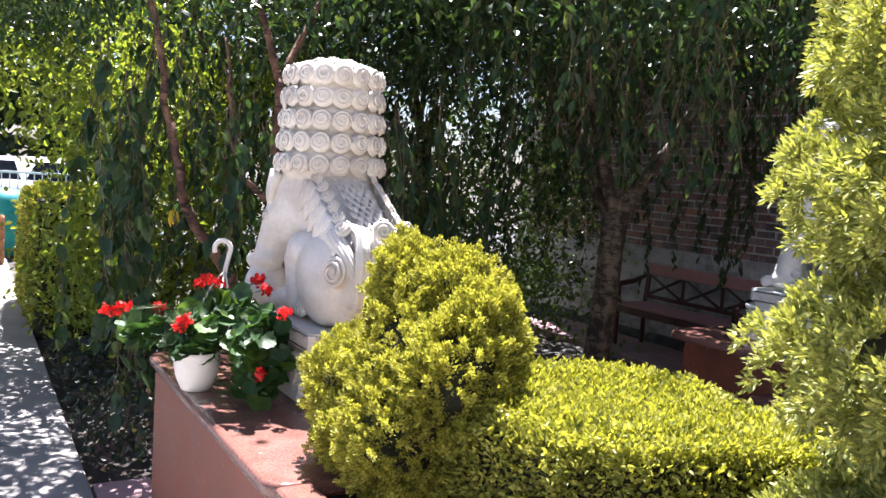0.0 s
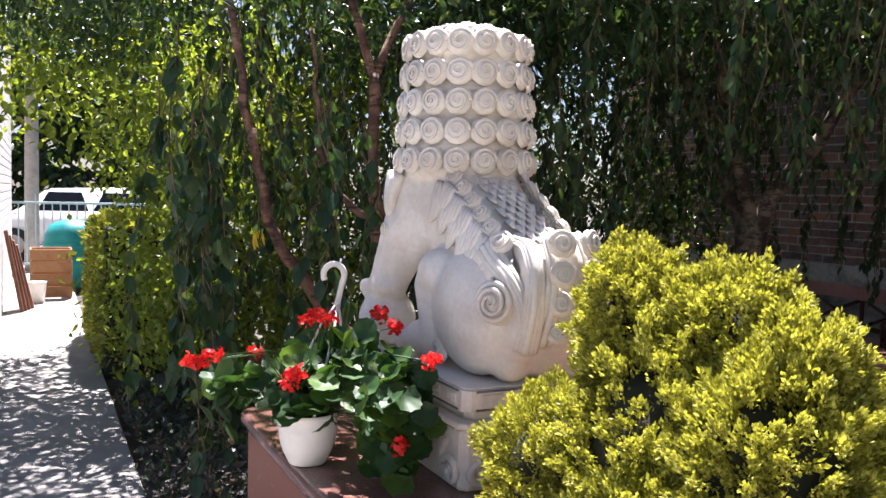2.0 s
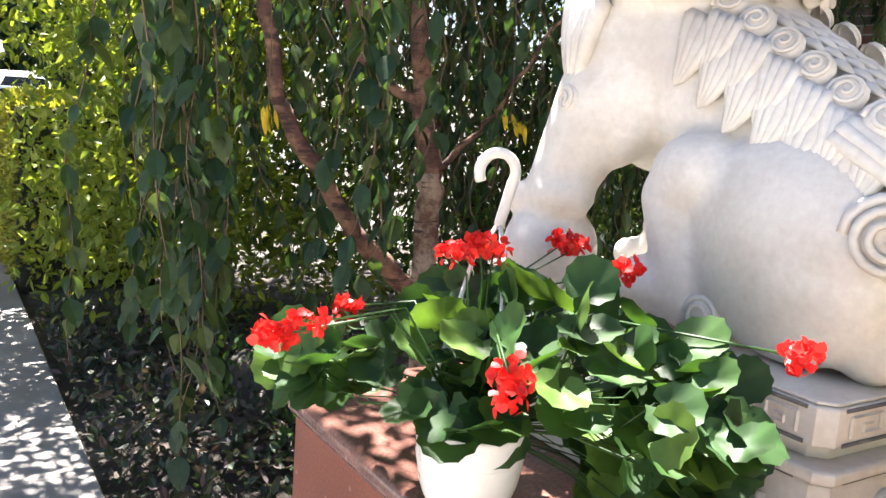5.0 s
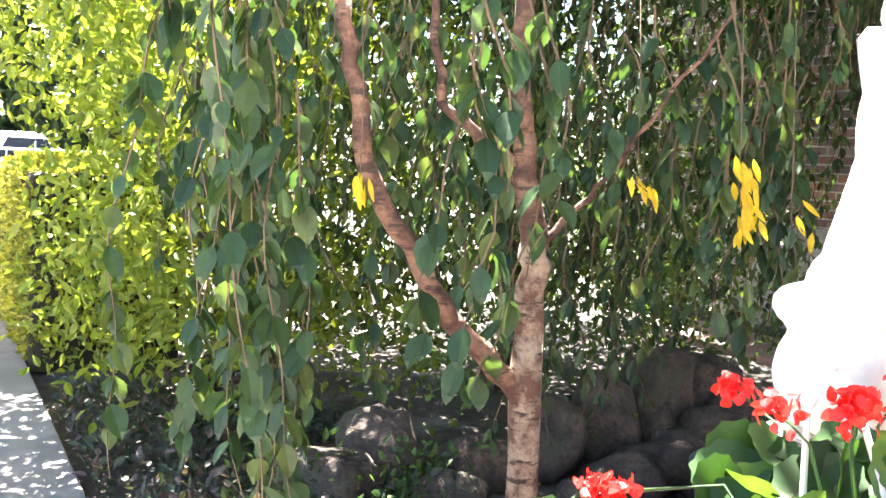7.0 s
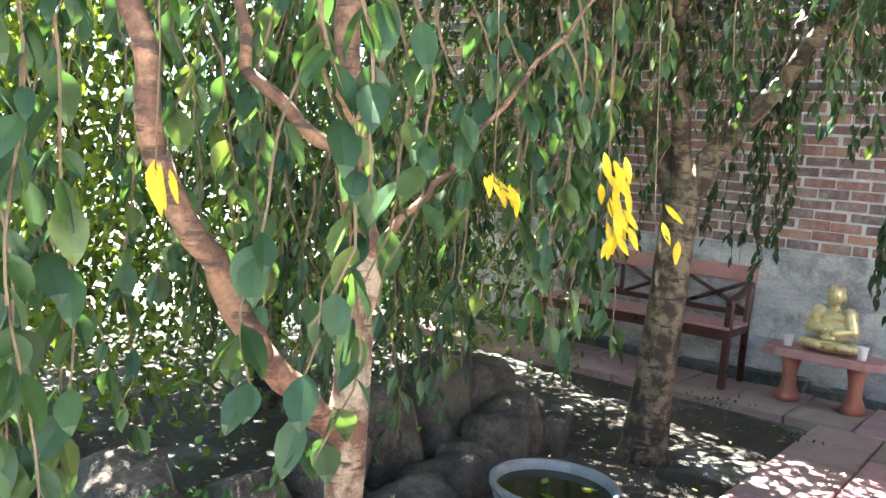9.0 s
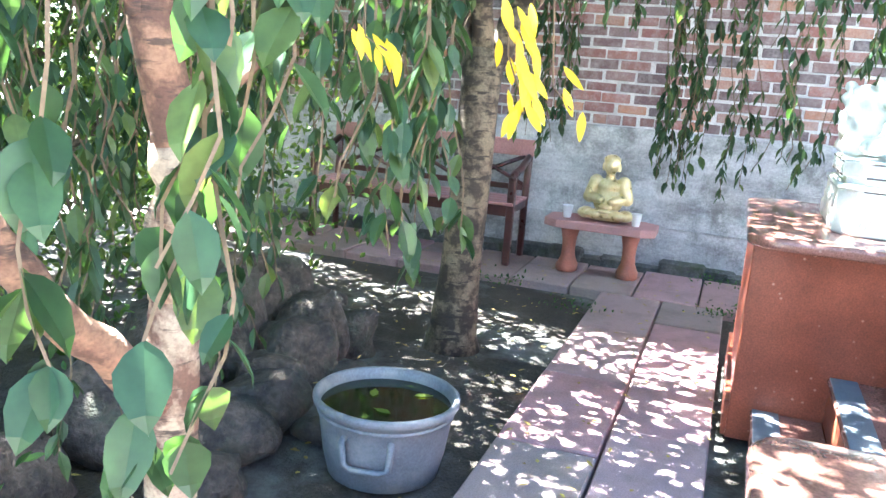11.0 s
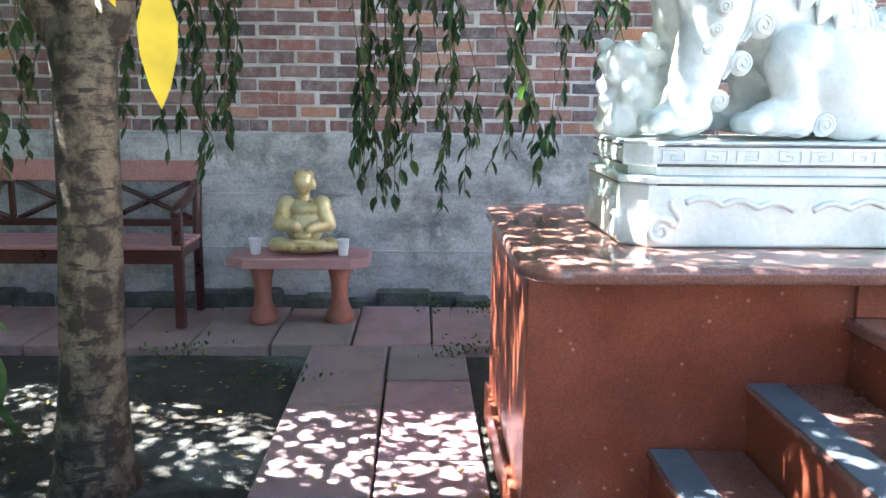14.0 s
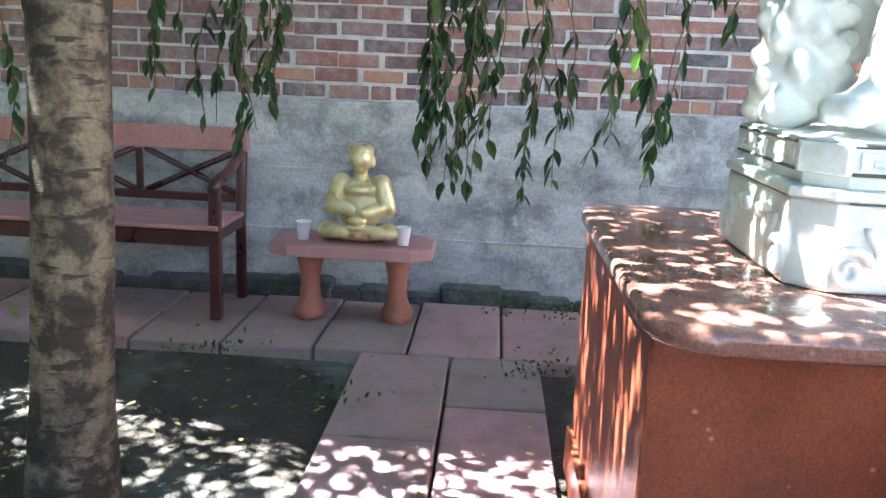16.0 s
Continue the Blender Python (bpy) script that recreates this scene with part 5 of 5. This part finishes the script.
def seated_figure():
    """Golden seated statue as one melted shape."""
    B = []
    B.append(((0, 0, 0.03), (0.09, 0.15, 0.028), (0, 0, 0)))
    for e in (-1, 1):
        B.append(((-0.035, e * 0.128, 0.052), (0.075, 0.055, 0.038), (0, 0, 0)))
        B.append(((-0.08, e * 0.06, 0.055), (0.04, 0.075, 0.034), (0, 0, e * 15)))
        limb(B, (0.015, e * 0.09, 0.255), (0.0, e * 0.122, 0.155), 0.046, 0.042)
        limb(B, (0.0, e * 0.118, 0.155), (-0.085, e * 0.03, 0.14 if e < 0 else 0.152), 0.038, 0.024)
        B.append(((0.015, e * 0.05, 0.355), (0.014, 0.012, 0.03), (0, 0, 0)))
    B.append(((0.015, 0, 0.14), (0.072, 0.1, 0.1), (0, 0, 0)))
    B.append(((0.015, 0, 0.23), (0.06, 0.095, 0.055), (0, 0, 0)))
    limb(B, (0.012, 0, 0.26), (0.006, 0, 0.32), 0.036, 0.026, 6)
    B.append(((0.0, 0, 0.368), (0.058, 0.05, 0.06), (0, 0, 0)))
    B.append(((-0.02, 0, 0.33), (0.03, 0.032, 0.026), (0, 0, 0)))
    B.append(((0.008, 0, 0.402), (0.06, 0.055, 0.036), (0, 0, 0)))
    B.append(((-0.047, 0, 0.36), (0.012, 0.009, 0.018), (0, 0, 0)))
    B.append(((-0.085, 0.0, 0.105), (0.03, 0.045, 0.022), (0, 0, 0)))
    # robe folds over breast and lap
    for k in range(4):
        for i in range(21):
            q = (i - 10) / 10
            B.append(((-0.058 + 0.012 * k + 0.05 * q * q, q * 0.08, 0.125 + 0.03 * k + 0.02 * abs(q)), (0.008,) * 3, (0, 0, 0)))
    for k in range(3):
        for i in range(25):
            q = (i - 12) / 12
            B.append(((-0.1 - 0.006 * k + 0.05 * q * q, q * 0.1, 0.04 + 0.018 * k), (0.0085,) * 3, (0, 0, 0)))
    h = Heap().add(*fused(B, 0.0045, 2))
    ob = h.made("seated_statue", M_GOLD)
    ob.location = (5.7, 4.8, 0.359)
    tagged(ob, "golden seated monk statue on the pink bench", "statue")


def wood_bench():
    at = (5.72, 6.12, 0.002)
    t = thing("garden_bench", "dark red wooden garden bench with pale rails", "bench", at)
    y0, y1 = -0.74, 0.72
    for y in (y0, y1):
        part("front_leg", box((-0.2, y, 0), (-0.155, y + 0.05, 0.6), 0.006), M_WOOD, t)
        Heap().tube([(0.19, y + 0.025, 0.0), (0.19, y + 0.025, 0.4), (0.215, y + 0.025, 0.62), (0.235, y + 0.025, 0.8)], 0.026, 6).made("back_leg", M_WOOD, t)
        Heap().tube([(-0.21, y + 0.025, 0.585), (-0.14, y + 0.025, 0.61), (0.02, y + 0.025, 0.63), (0.215, y + 0.025, 0.7)], [0.024, 0.028, 0.026, 0.022], 8).made("arm_rest", M_WOOD, t, "curved glossy arm rest")
        part("side_rail", box((-0.155, y + 0.01, 0.35), (0.19, y + 0.04, 0.4), 0.004), M_WOOD, t)
    # the seat's sheen from the sky is put into the slats' pale colour
    for k in range(4):
        x = -0.21 + k * 0.1
        part("seat_slat", box((x, y0 + 0.005, 0.402), (x + 0.09, y1 + 0.045, 0.424), 0.005), M_WOOD_PALE, t, "pale pink red slat")
    part("apron", box((-0.2, y0 + 0.05, 0.33), (-0.175, y1, 0.4), 0.004), M_WOOD, t)
    part("top_rail", box((0.2, y0 - 0.01, 0.7), (0.225, y1 + 0.06, 0.815), 0.006), M_WOOD_PALE, t, "broad pale pink back rail")
    part("lower_rail", box((0.195, y0 + 0.04, 0.46), (0.22, y1, 0.5), 0.004), M_WOOD, t)
    w = (y1 - y0) / 3
    for k in range(3):
        a = y0 + 0.05 + k * w
        for s, e in (((a, 0.5), (a + w - 0.05, 0.7)), ((a, 0.7), (a + w - 0.05, 0.5))):
            Heap().tube([(0.208, s[0], s[1]), (0.208, e[0], e[1])], 0.015, 4).made("cross_brace", M_WOOD, t)
        part("back_post", box((0.198, a - 0.035, 0.5), (0.22, a - 0.005, 0.7), 0.003), M_WOOD, t)


def tub():
    t = thing("water_tub", "round grey plastic tub filled with dark green water", "tub", (2.6, 5.0, -0.03))
    t.scale = (0.95, 0.95, 0.8)
    body = part("tub_wall", lathe([(0.18, 0.0), (0.19, 0.004), (0.21, 0.1), (0.222, 0.2), (0.232, 0.29), (0.245, 0.295), (0.25, 0.305), (0.25, 0.325), (0.243, 0.332), (0.232, 0.328), (0.225, 0.3), (0.21, 0.12), (0.18, 0.02)], 40), M_TUB, t, "grey plastic wall with rolled rim", True)
    part("rim_band", lathe([(0.2295, 0.26), (0.235, 0.264), (0.236, 0.272), (0.2305, 0.276)], 40, close=False), M_TUB, body, smooth=True)
    part("water", lathe([(0.226, 0.27), (0.222, 0.285), (0.01, 0.285)], 40), M_WATER, t, "dark green water")
    for ang in (188, 8):
        hd = Heap()

        def on_wall(u, z, d=0.0):
            r = 0.205 + 0.085 * z + d
            w = radians(ang) + u / 0.22
            return (r * math.cos(w), r * math.sin(w), z)

        hd.tube([on_wall(-0.075, 0.235), on_wall(-0.075, 0.22, 0.02), on_wall(-0.07, 0.13, 0.022), on_wall(-0.045, 0.115, 0.022), on_wall(0.045, 0.115, 0.022), on_wall(0.07, 0.13, 0.022), on_wall(0.075, 0.22, 0.02), on_wall(0.075, 0.235)], 0.012, 6)
        hd.made("handle", M_TUB, body, "moulded square carrying handle")
    h = Heap()
    pos = np.array([(0.02, 0.06, 0.288), (-0.08, -0.05, 0.288), (0.1, -0.06, 0.289)])
    h.add(*leaves_np(pos, np.array([(1.0, 0.3, 0.05), (0.2, 1, 0), (0.5, -1, 0)]), np.tile([0.0, 0, 1], (3, 1)), 0.07, 0.035, 0.1, 0))
    lf = h.made("floating_leaf", M_LEAF_LIME, None, "", False)
    lf.location, lf.scale = (2.6, 5.0, -0.03), (0.95, 0.95, 0.8)
    tagged(lf, "fresh green leaves floating on the tub water", "leaf", kind="stuff")


def rock(x, y, z, sx, sy, sz, turn, seed):
    b = bmesh.new()
    bmesh.ops.create_icosphere(b, subdivisions=3, radius=1)
    for v in b.verts:
        d = v.co.normalized()
        r = 1 + 0.3 * noise.noise(d * 1.4 + Vector((seed, 0, 0))) + 0.1 * noise.noise(d * 3.5 + Vector((0, seed, 0)))
        d = Vector([math.copysign(abs(c) ** 0.7, c) for c in d])
        v.co = Vector((d.x * sx, d.y * sy, d.z * sz)) * r
    bmesh.ops.rotate(b, verts=b.verts[:], cent=(0, 0, 0), matrix=Matrix.Rotation(turn, 3, 'Z') @ Matrix.Rotation(0.5 * math.sin(seed), 3, 'X') @ Matrix.Rotation(0.45 * math.cos(seed * 2), 3, 'Y'))
    ob = part("garden_stone", b, M_ROCK, smooth=True)
    ob.location = (x, y, z)
    return tagged(ob, "rounded weathered grey brown rockery stone" if sz < 0.2 else "tall upright weathered brown rockery stone", "stone", "rockery stones")


def rockery():
    k = 0
    spots = [(1.35, 5.55, 0.1, 0.15), (1.62, 5.62, 0.12, 0.17), (1.85, 5.85, 0.16, 0.2), (2.2, 5.42, 0.09, 0.13), (2.42, 5.5, 0.13, 0.16), (2.66, 5.55, 0.14, 0.17), (2.9, 5.6, 0.16, 0.16), (3.12, 5.62, 0.2, 0.17), (3.35, 5.68, 0.24, 0.17), (3.55, 5.6, 0.16, 0.15),
             (2.3, 5.85, 0.26, 0.2), (2.7, 5.9, 0.3, 0.2), (3.05, 5.95, 0.34, 0.2), (3.4, 5.98, 0.34, 0.2), (1.2, 5.85, 0.2, 0.18), (1.5, 6.0, 0.24, 0.2), (3.7, 5.85, 0.2, 0.17), (2.02, 5.25, 0.06, 0.1), (2.7, 5.28, 0.06, 0.09), (3.2, 5.4, 0.07, 0.1), (1.05, 5.5, 0.08, 0.12), (1.75, 5.4, 0.08, 0.12)]
    for x, y, hz, r in spots:
        k += 1
        rock(x, y, hz * 0.55 - 0.04, r * random.uniform(0.85, 1.15), r * random.uniform(0.75, 1.0), hz * random.uniform(0.65, 0.95), random.uniform(0, 3), k * 3.1)


def door_mat():
    t = thing("door_mat", "black ribbed rubber mat on the granite landing", "mat", (2.3, 2.75, LAND + 0.001))
    part("mat_base", box((-0.6, -0.3, 0), (0.6, 0.3, 0.008), 0.002), M_MAT, t)
    for k in range(26):
        x = -0.58 + k * 0.0455
        part("rib", box((x, -0.29, 0.008), (x + 0.02, 0.29, 0.02), 0.004), M_MAT, t)


def vine_pole():
    t = thing("vine_pole", "thin black pole with a green climbing vine", "pole", (5.0, 1.95, TOP * 0))
    part("pole", lathe([(0.014, -0.06), (0.014, 2.4), (0.01, 2.42)], 10), M_IRON, t)
    h = Heap()
    pts = [(0.03 * math.cos(i * 0.7), 0.03 * math.sin(i * 0.7), i * 0.06) for i in range(38)]
    h.tube(pts, 0.004, 4)
    h.made("vine_stem", M_TWIG, t)
    h = Heap()
    n = 170
    z = RNG.uniform(0.5, 2.4, n)
    a = RNG.uniform(0, 6.28, n)
    out = np.stack([np.cos(a), np.sin(a), np.zeros(n)], 1)
    h.add(*leaves_np(out * RNG.uniform(0.03, 0.14, (n, 1)) + np.stack([0 * z, 0 * z, z], 1), unit(out + np.array([0, 0, -0.5])), unit(out * 0.3 + np.array([0, 0, 1]) + rand_dirs(n) * 0.3), 0.1 * RNG.uniform(0.5, 1.1, n), 0.06 * np.ones(n), 0.15, 0.2))
    tagged(h.made("vine_leaves", M_GERANIUM, t, "broad green vine leaves", False), kind="stuff")


# things along the walkway
def hose():
    h = Heap()
    ctrl = np.array([(-0.62, 5.2, 0.012), (-0.45, 5.8, 0.012), (-0.36, 6.4, 0.012), (-0.3, 6.9, 0.012), (-0.33, 7.4, 0.012), (-0.42, 8.0, 0.012), (-0.5, 8.7, 0.012), (-0.7, 9.2, 0.012), (-0.9, 9.9, 0.012)])
    s = np.linspace(0, len(ctrl) - 1, 60)
    pts = np.stack([np.interp(s, range(len(ctrl)), ctrl[:, i]) for i in range(3)], 1)
    for _ in range(4):
        pts[1:-1] = (pts[:-2] + 2 * pts[1:-1] + pts[2:]) / 4
    h.tube(pts, 0.011, 7)
    tagged(h.made("garden_hose", M_TYRE), "black rubber garden hose lying on the concrete", "hose")


def planks():
    for k in range(4):
        t = thing("plank", "brown wooden plank leaning against the house wall", "plank", (-0.2 + 0.035 * k, 12.0 + 0.1 * k, 0), "leaning planks")
        ob = part("board", box((-0.02, 0, 0), (0.02, 0.15, 0.95 - 0.06 * k), 0.004), M_PLANK, t)
        ob.matrix_basis = Matrix.Rotation(radians(-10 - k), 4, 'Y')


def crate():
    t = thing("wooden_crate", "orange brown wooden crate standing on the path", "crate", (0.12, 13.4, 0.0))
    for k in range(4):
        z = 0.02 + k * 0.16
        part("front_slat", box((-0.25, -0.22, z), (0.25, -0.2, z + 0.14), 0.005), M_CRATE, t)
        part("side_slat", box((0.23, -0.2, z), (0.25, 0.2, z + 0.14), 0.005), M_CRATE, t)
        part("back_slat", box((-0.25, 0.2, z), (0.25, 0.22, z + 0.14), 0.005), M_CRATE, t)
        part("side_slat", box((-0.25, -0.2, z), (-0.23, 0.2, z + 0.14), 0.005), M_CRATE, t)
    for x in (-0.23, 0.2):
        part("corner_post", box((x, -0.2, 0), (x + 0.03, -0.17, 0.66), 0.003), M_CRATE, t)
    t2 = thing("white_bucket", "white plastic bucket beside the wooden crate", "bucket", (-0.05, 12.85, 0.0))
    part("bucket_wall", lathe([(0.09, 0), (0.115, 0.25), (0.12, 0.26), (0.11, 0.26), (0.088, 0.01)], 20), M_POT, t2, smooth=True)


def teal_bin():
    t = thing("teal_bin", "rounded teal plastic bin near the railing", "bin", (0.42, 14.6, 0.0))
    part("bin_body", lathe([(0.3, 0.0), (0.34, 0.1), (0.38, 0.6), (0.37, 0.75), (0.3, 0.9), (0.12, 0.97)], 24), M_TEAL, t, smooth=True)
    part("bin_rim", lathe([(0.38, 0.58), (0.4, 0.6), (0.4, 0.64), (0.375, 0.66)], 24, close=False), M_TEAL, t, smooth=True)


def railing():
    t = thing("railing", "pale blue metal railing at the street", "railing", (0.5, 16.6, 0.0))
    for z in (0.15, 1.15):
        part("rail", box((-2.0, -0.02, z), (3.5, 0.02, z + 0.04), 0.004), M_RAIL, t)
    for k in range(44):
        x = -1.95 + k * 0.125
        part("bar", box((x, -0.01, 0.0 if k % 11 == 0 else 0.19), (x + 0.02, 0.01, 1.15 if k % 11 else 1.3), 0.003), M_RAIL, t)
    t = thing("utility_pole", "weathered grey wooden utility pole", "pole", (-0.12, 17.2, -0.05))
    part("pole_shaft", lathe([(0.12, 0), (0.1, 4), (0.08, 7.5)], 14), M_WEATHERED, t, smooth=True)
    part("cross_arm", box((-0.8, -0.05, 6.6), (0.8, 0.05, 6.72), 0.01), M_WEATHERED, t)


def car():
    t = thing("parked_car", "white parked car beyond the railing", "car", (0.9, 19.6, 0.0))
    prof = [(-2.1, 0.35), (-2.15, 0.6), (-2.05, 0.82), (-1.3, 0.95), (-0.75, 1.4), (0.7, 1.45), (1.3, 1.0), (2.05, 0.88), (2.15, 0.6), (2.1, 0.35)]
    b = bmesh.new()
    a = [b.verts.new((x, -0.85 if z < 1 else -0.7, z)) for x, z in prof]
    c = [b.verts.new((x, 0.85 if z < 1 else 0.7, z)) for x, z in prof]
    b.faces.new(a[::-1])
    b.faces.new(c)
    for i in range(len(prof)):
        j = (i + 1) % len(prof)
        b.faces.new((a[i], a[j], c[j], c[i]))
    bmesh.ops.recalc_face_normals(b, faces=b.faces[:])
    bmesh.ops.bevel(b, geom=b.edges[:], offset=0.06, segments=2, affect='EDGES')
    part("body", b, M_CAR, t, smooth=True)
    for x0, x1 in ((-0.95, -0.05), (0.02, 0.95)):
        b = bmesh.new()
        vs = [b.verts.new(v) for v in ((x0, -0.87, 0.98), (x1, -0.87, 0.98), (x1 - 0.12, -0.76, 1.34), (x0 + 0.2, -0.76, 1.34))]
        f = b.faces.new(vs)
        bmesh.ops.solidify(b, geom=[f], thickness=0.02)
        part("window", b, M_GLASS, t)
    for x in (-1.35, 1.35):
        for y in (-0.8, 0.8):
            b = lathe([(0.14, -0.1), (0.31, -0.1), (0.33, -0.07), (0.33, 0.07), (0.31, 0.1), (0.14, 0.1)], 24)
            bmesh.ops.rotate(b, verts=b.verts[:], cent=(0, 0, 0), matrix=Matrix.Rotation(radians(90), 3, 'X'))
            bmesh.ops.translate(b, verts=b.verts[:], vec=(x, y, 0.33))
            wh = part("wheel", b, M_TYRE, t, smooth=True)
            b = lathe([(0.02, -0.11), (0.2, -0.105), (0.2, 0.105), (0.02, 0.11)], 18)
            bmesh.ops.rotate(b, verts=b.verts[:], cent=(0, 0, 0), matrix=Matrix.Rotation(radians(90), 3, 'X'))
            bmesh.ops.translate(b, verts=b.verts[:], vec=(x, y, 0.33))
            part("rim", b, M_WEATHERED, wh)


stone_bench()
cup(5.68, 5.05)
cup(5.66, 4.6)
seated_figure()
wood_bench()
tub()
rockery()
door_mat()
vine_pole()
hose()
planks()
crate()
teal_bin()
railing()
car()
road = structure(part("road", box((-40, 17.8, -0.1), (40, 26, -0.04), 0), surface("asphalt", (0.05, 0.05, 0.05), (0.07, 0.07, 0.07), 4, 80, 0.9, 0.5)), "grey asphalt street", "road")
bank_tree((-1.0, 29.0), "tall dark street tree across the road", (-6, 7), (28, 31), (0.6, 8), 520, M_LEAF, 0.5, 6.0)
# ---- paving slabs and bricks, piece by piece ----
def shared_box(name, size, bev, material):
    b = box([-s / 2 for s in size], [s / 2 for s in size], bev)
    me = bpy.data.meshes.new(name)
    b.to_mesh(me)
    b.free()
    me.materials.append(material)
    return me


paving = structure(new("paving"), "worn pink red concrete paving slabs with dark joints", "paving")


def slab(x0, x1, y0, y1):
    g = 0.006
    ob = part("paving_slab", box((x0 + g, y0 + g, -0.07), (x1 - g, y1 - g, random.uniform(-0.006, 0.004)), 0.006), M_PAVER, paving)
    ob.rotation_euler = (random.uniform(-0.0012, 0.0012), 0, 0)


xs = [5.25, 4.77, 4.0, 3.25, 2.5, 1.75, 1.0, 0.43]
for a, b2 in zip(xs[1:], xs):
    slab(a, b2, 3.99, 4.35)
xs = [5.25, 4.48, 3.72, 2.96, 2.2, 1.45, 0.7, 0.43]
for a, b2 in zip(xs[1:], xs):
    slab(a, b2, 4.35, 4.72)
for k in range(14):
    y = 2.99 + k * 0.385
    if k % 3 == 1:
        slab(5.25, 5.64, y, y + 0.385)
        slab(5.64, 6.0, y, y + 0.385)
    else:
        slab(5.25, 6.0, y, y + 0.385)

COURSE, PITCH = 0.073, 0.216
STRETCH = shared_box("brick", (0.1, 0.203, 0.06), 0.004, M_BRICK)
HEADER = shared_box("brick", (0.1, 0.098, 0.06), 0.004, M_BRICK)
rest = Heap()


def lay(y, z, head, near):
    half = (0.05, 0.049 if head else 0.1015, 0.03)
    c = (WX + 0.05 + random.uniform(-0.006, 0.006), y + random.uniform(-0.008, 0.008), z + random.uniform(-0.004, 0.004))
    if near:
        ob = new("brick", HEADER if head else STRETCH)
        ob.parent = wall
        ob.location = c
        ob.rotation_euler = (random.uniform(-0.022, 0.022), random.uniform(-0.02, 0.02), random.uniform(-0.015, 0.015))
        ob.scale = (1, random.uniform(0.93, 1.03), random.uniform(0.9, 1.08))
    else:
        v = [(c[0] + sx * half[0], c[1] + sy * half[1], c[2] + sz * half[2]) for sx in (-1, 1) for sy in (-1, 1) for sz in (-1, 1)]
        rest.add(v, [(0, 1, 3, 2), (4, 6, 7, 5), (0, 4, 5, 1), (2, 3, 7, 6), (0, 2, 6, 4), (1, 5, 7, 3)])


count = 0
for row in range(117):
    z = 0.998 + row * COURSE
    head = row in (0, 12, 24)
    step = PITCH / 2 if head else PITCH
    y = -2.9 + (step / 2 if row % 2 else 0)
    while y < 9.3:
        near = 3.2 < y < 5.7 and z < 2.5 and count < 300
        count += near
        lay(y, z, head, near)
        y += step
tagged(rest.made("far_bricks", M_BRICKS, wall, "", False), kind="stuff")
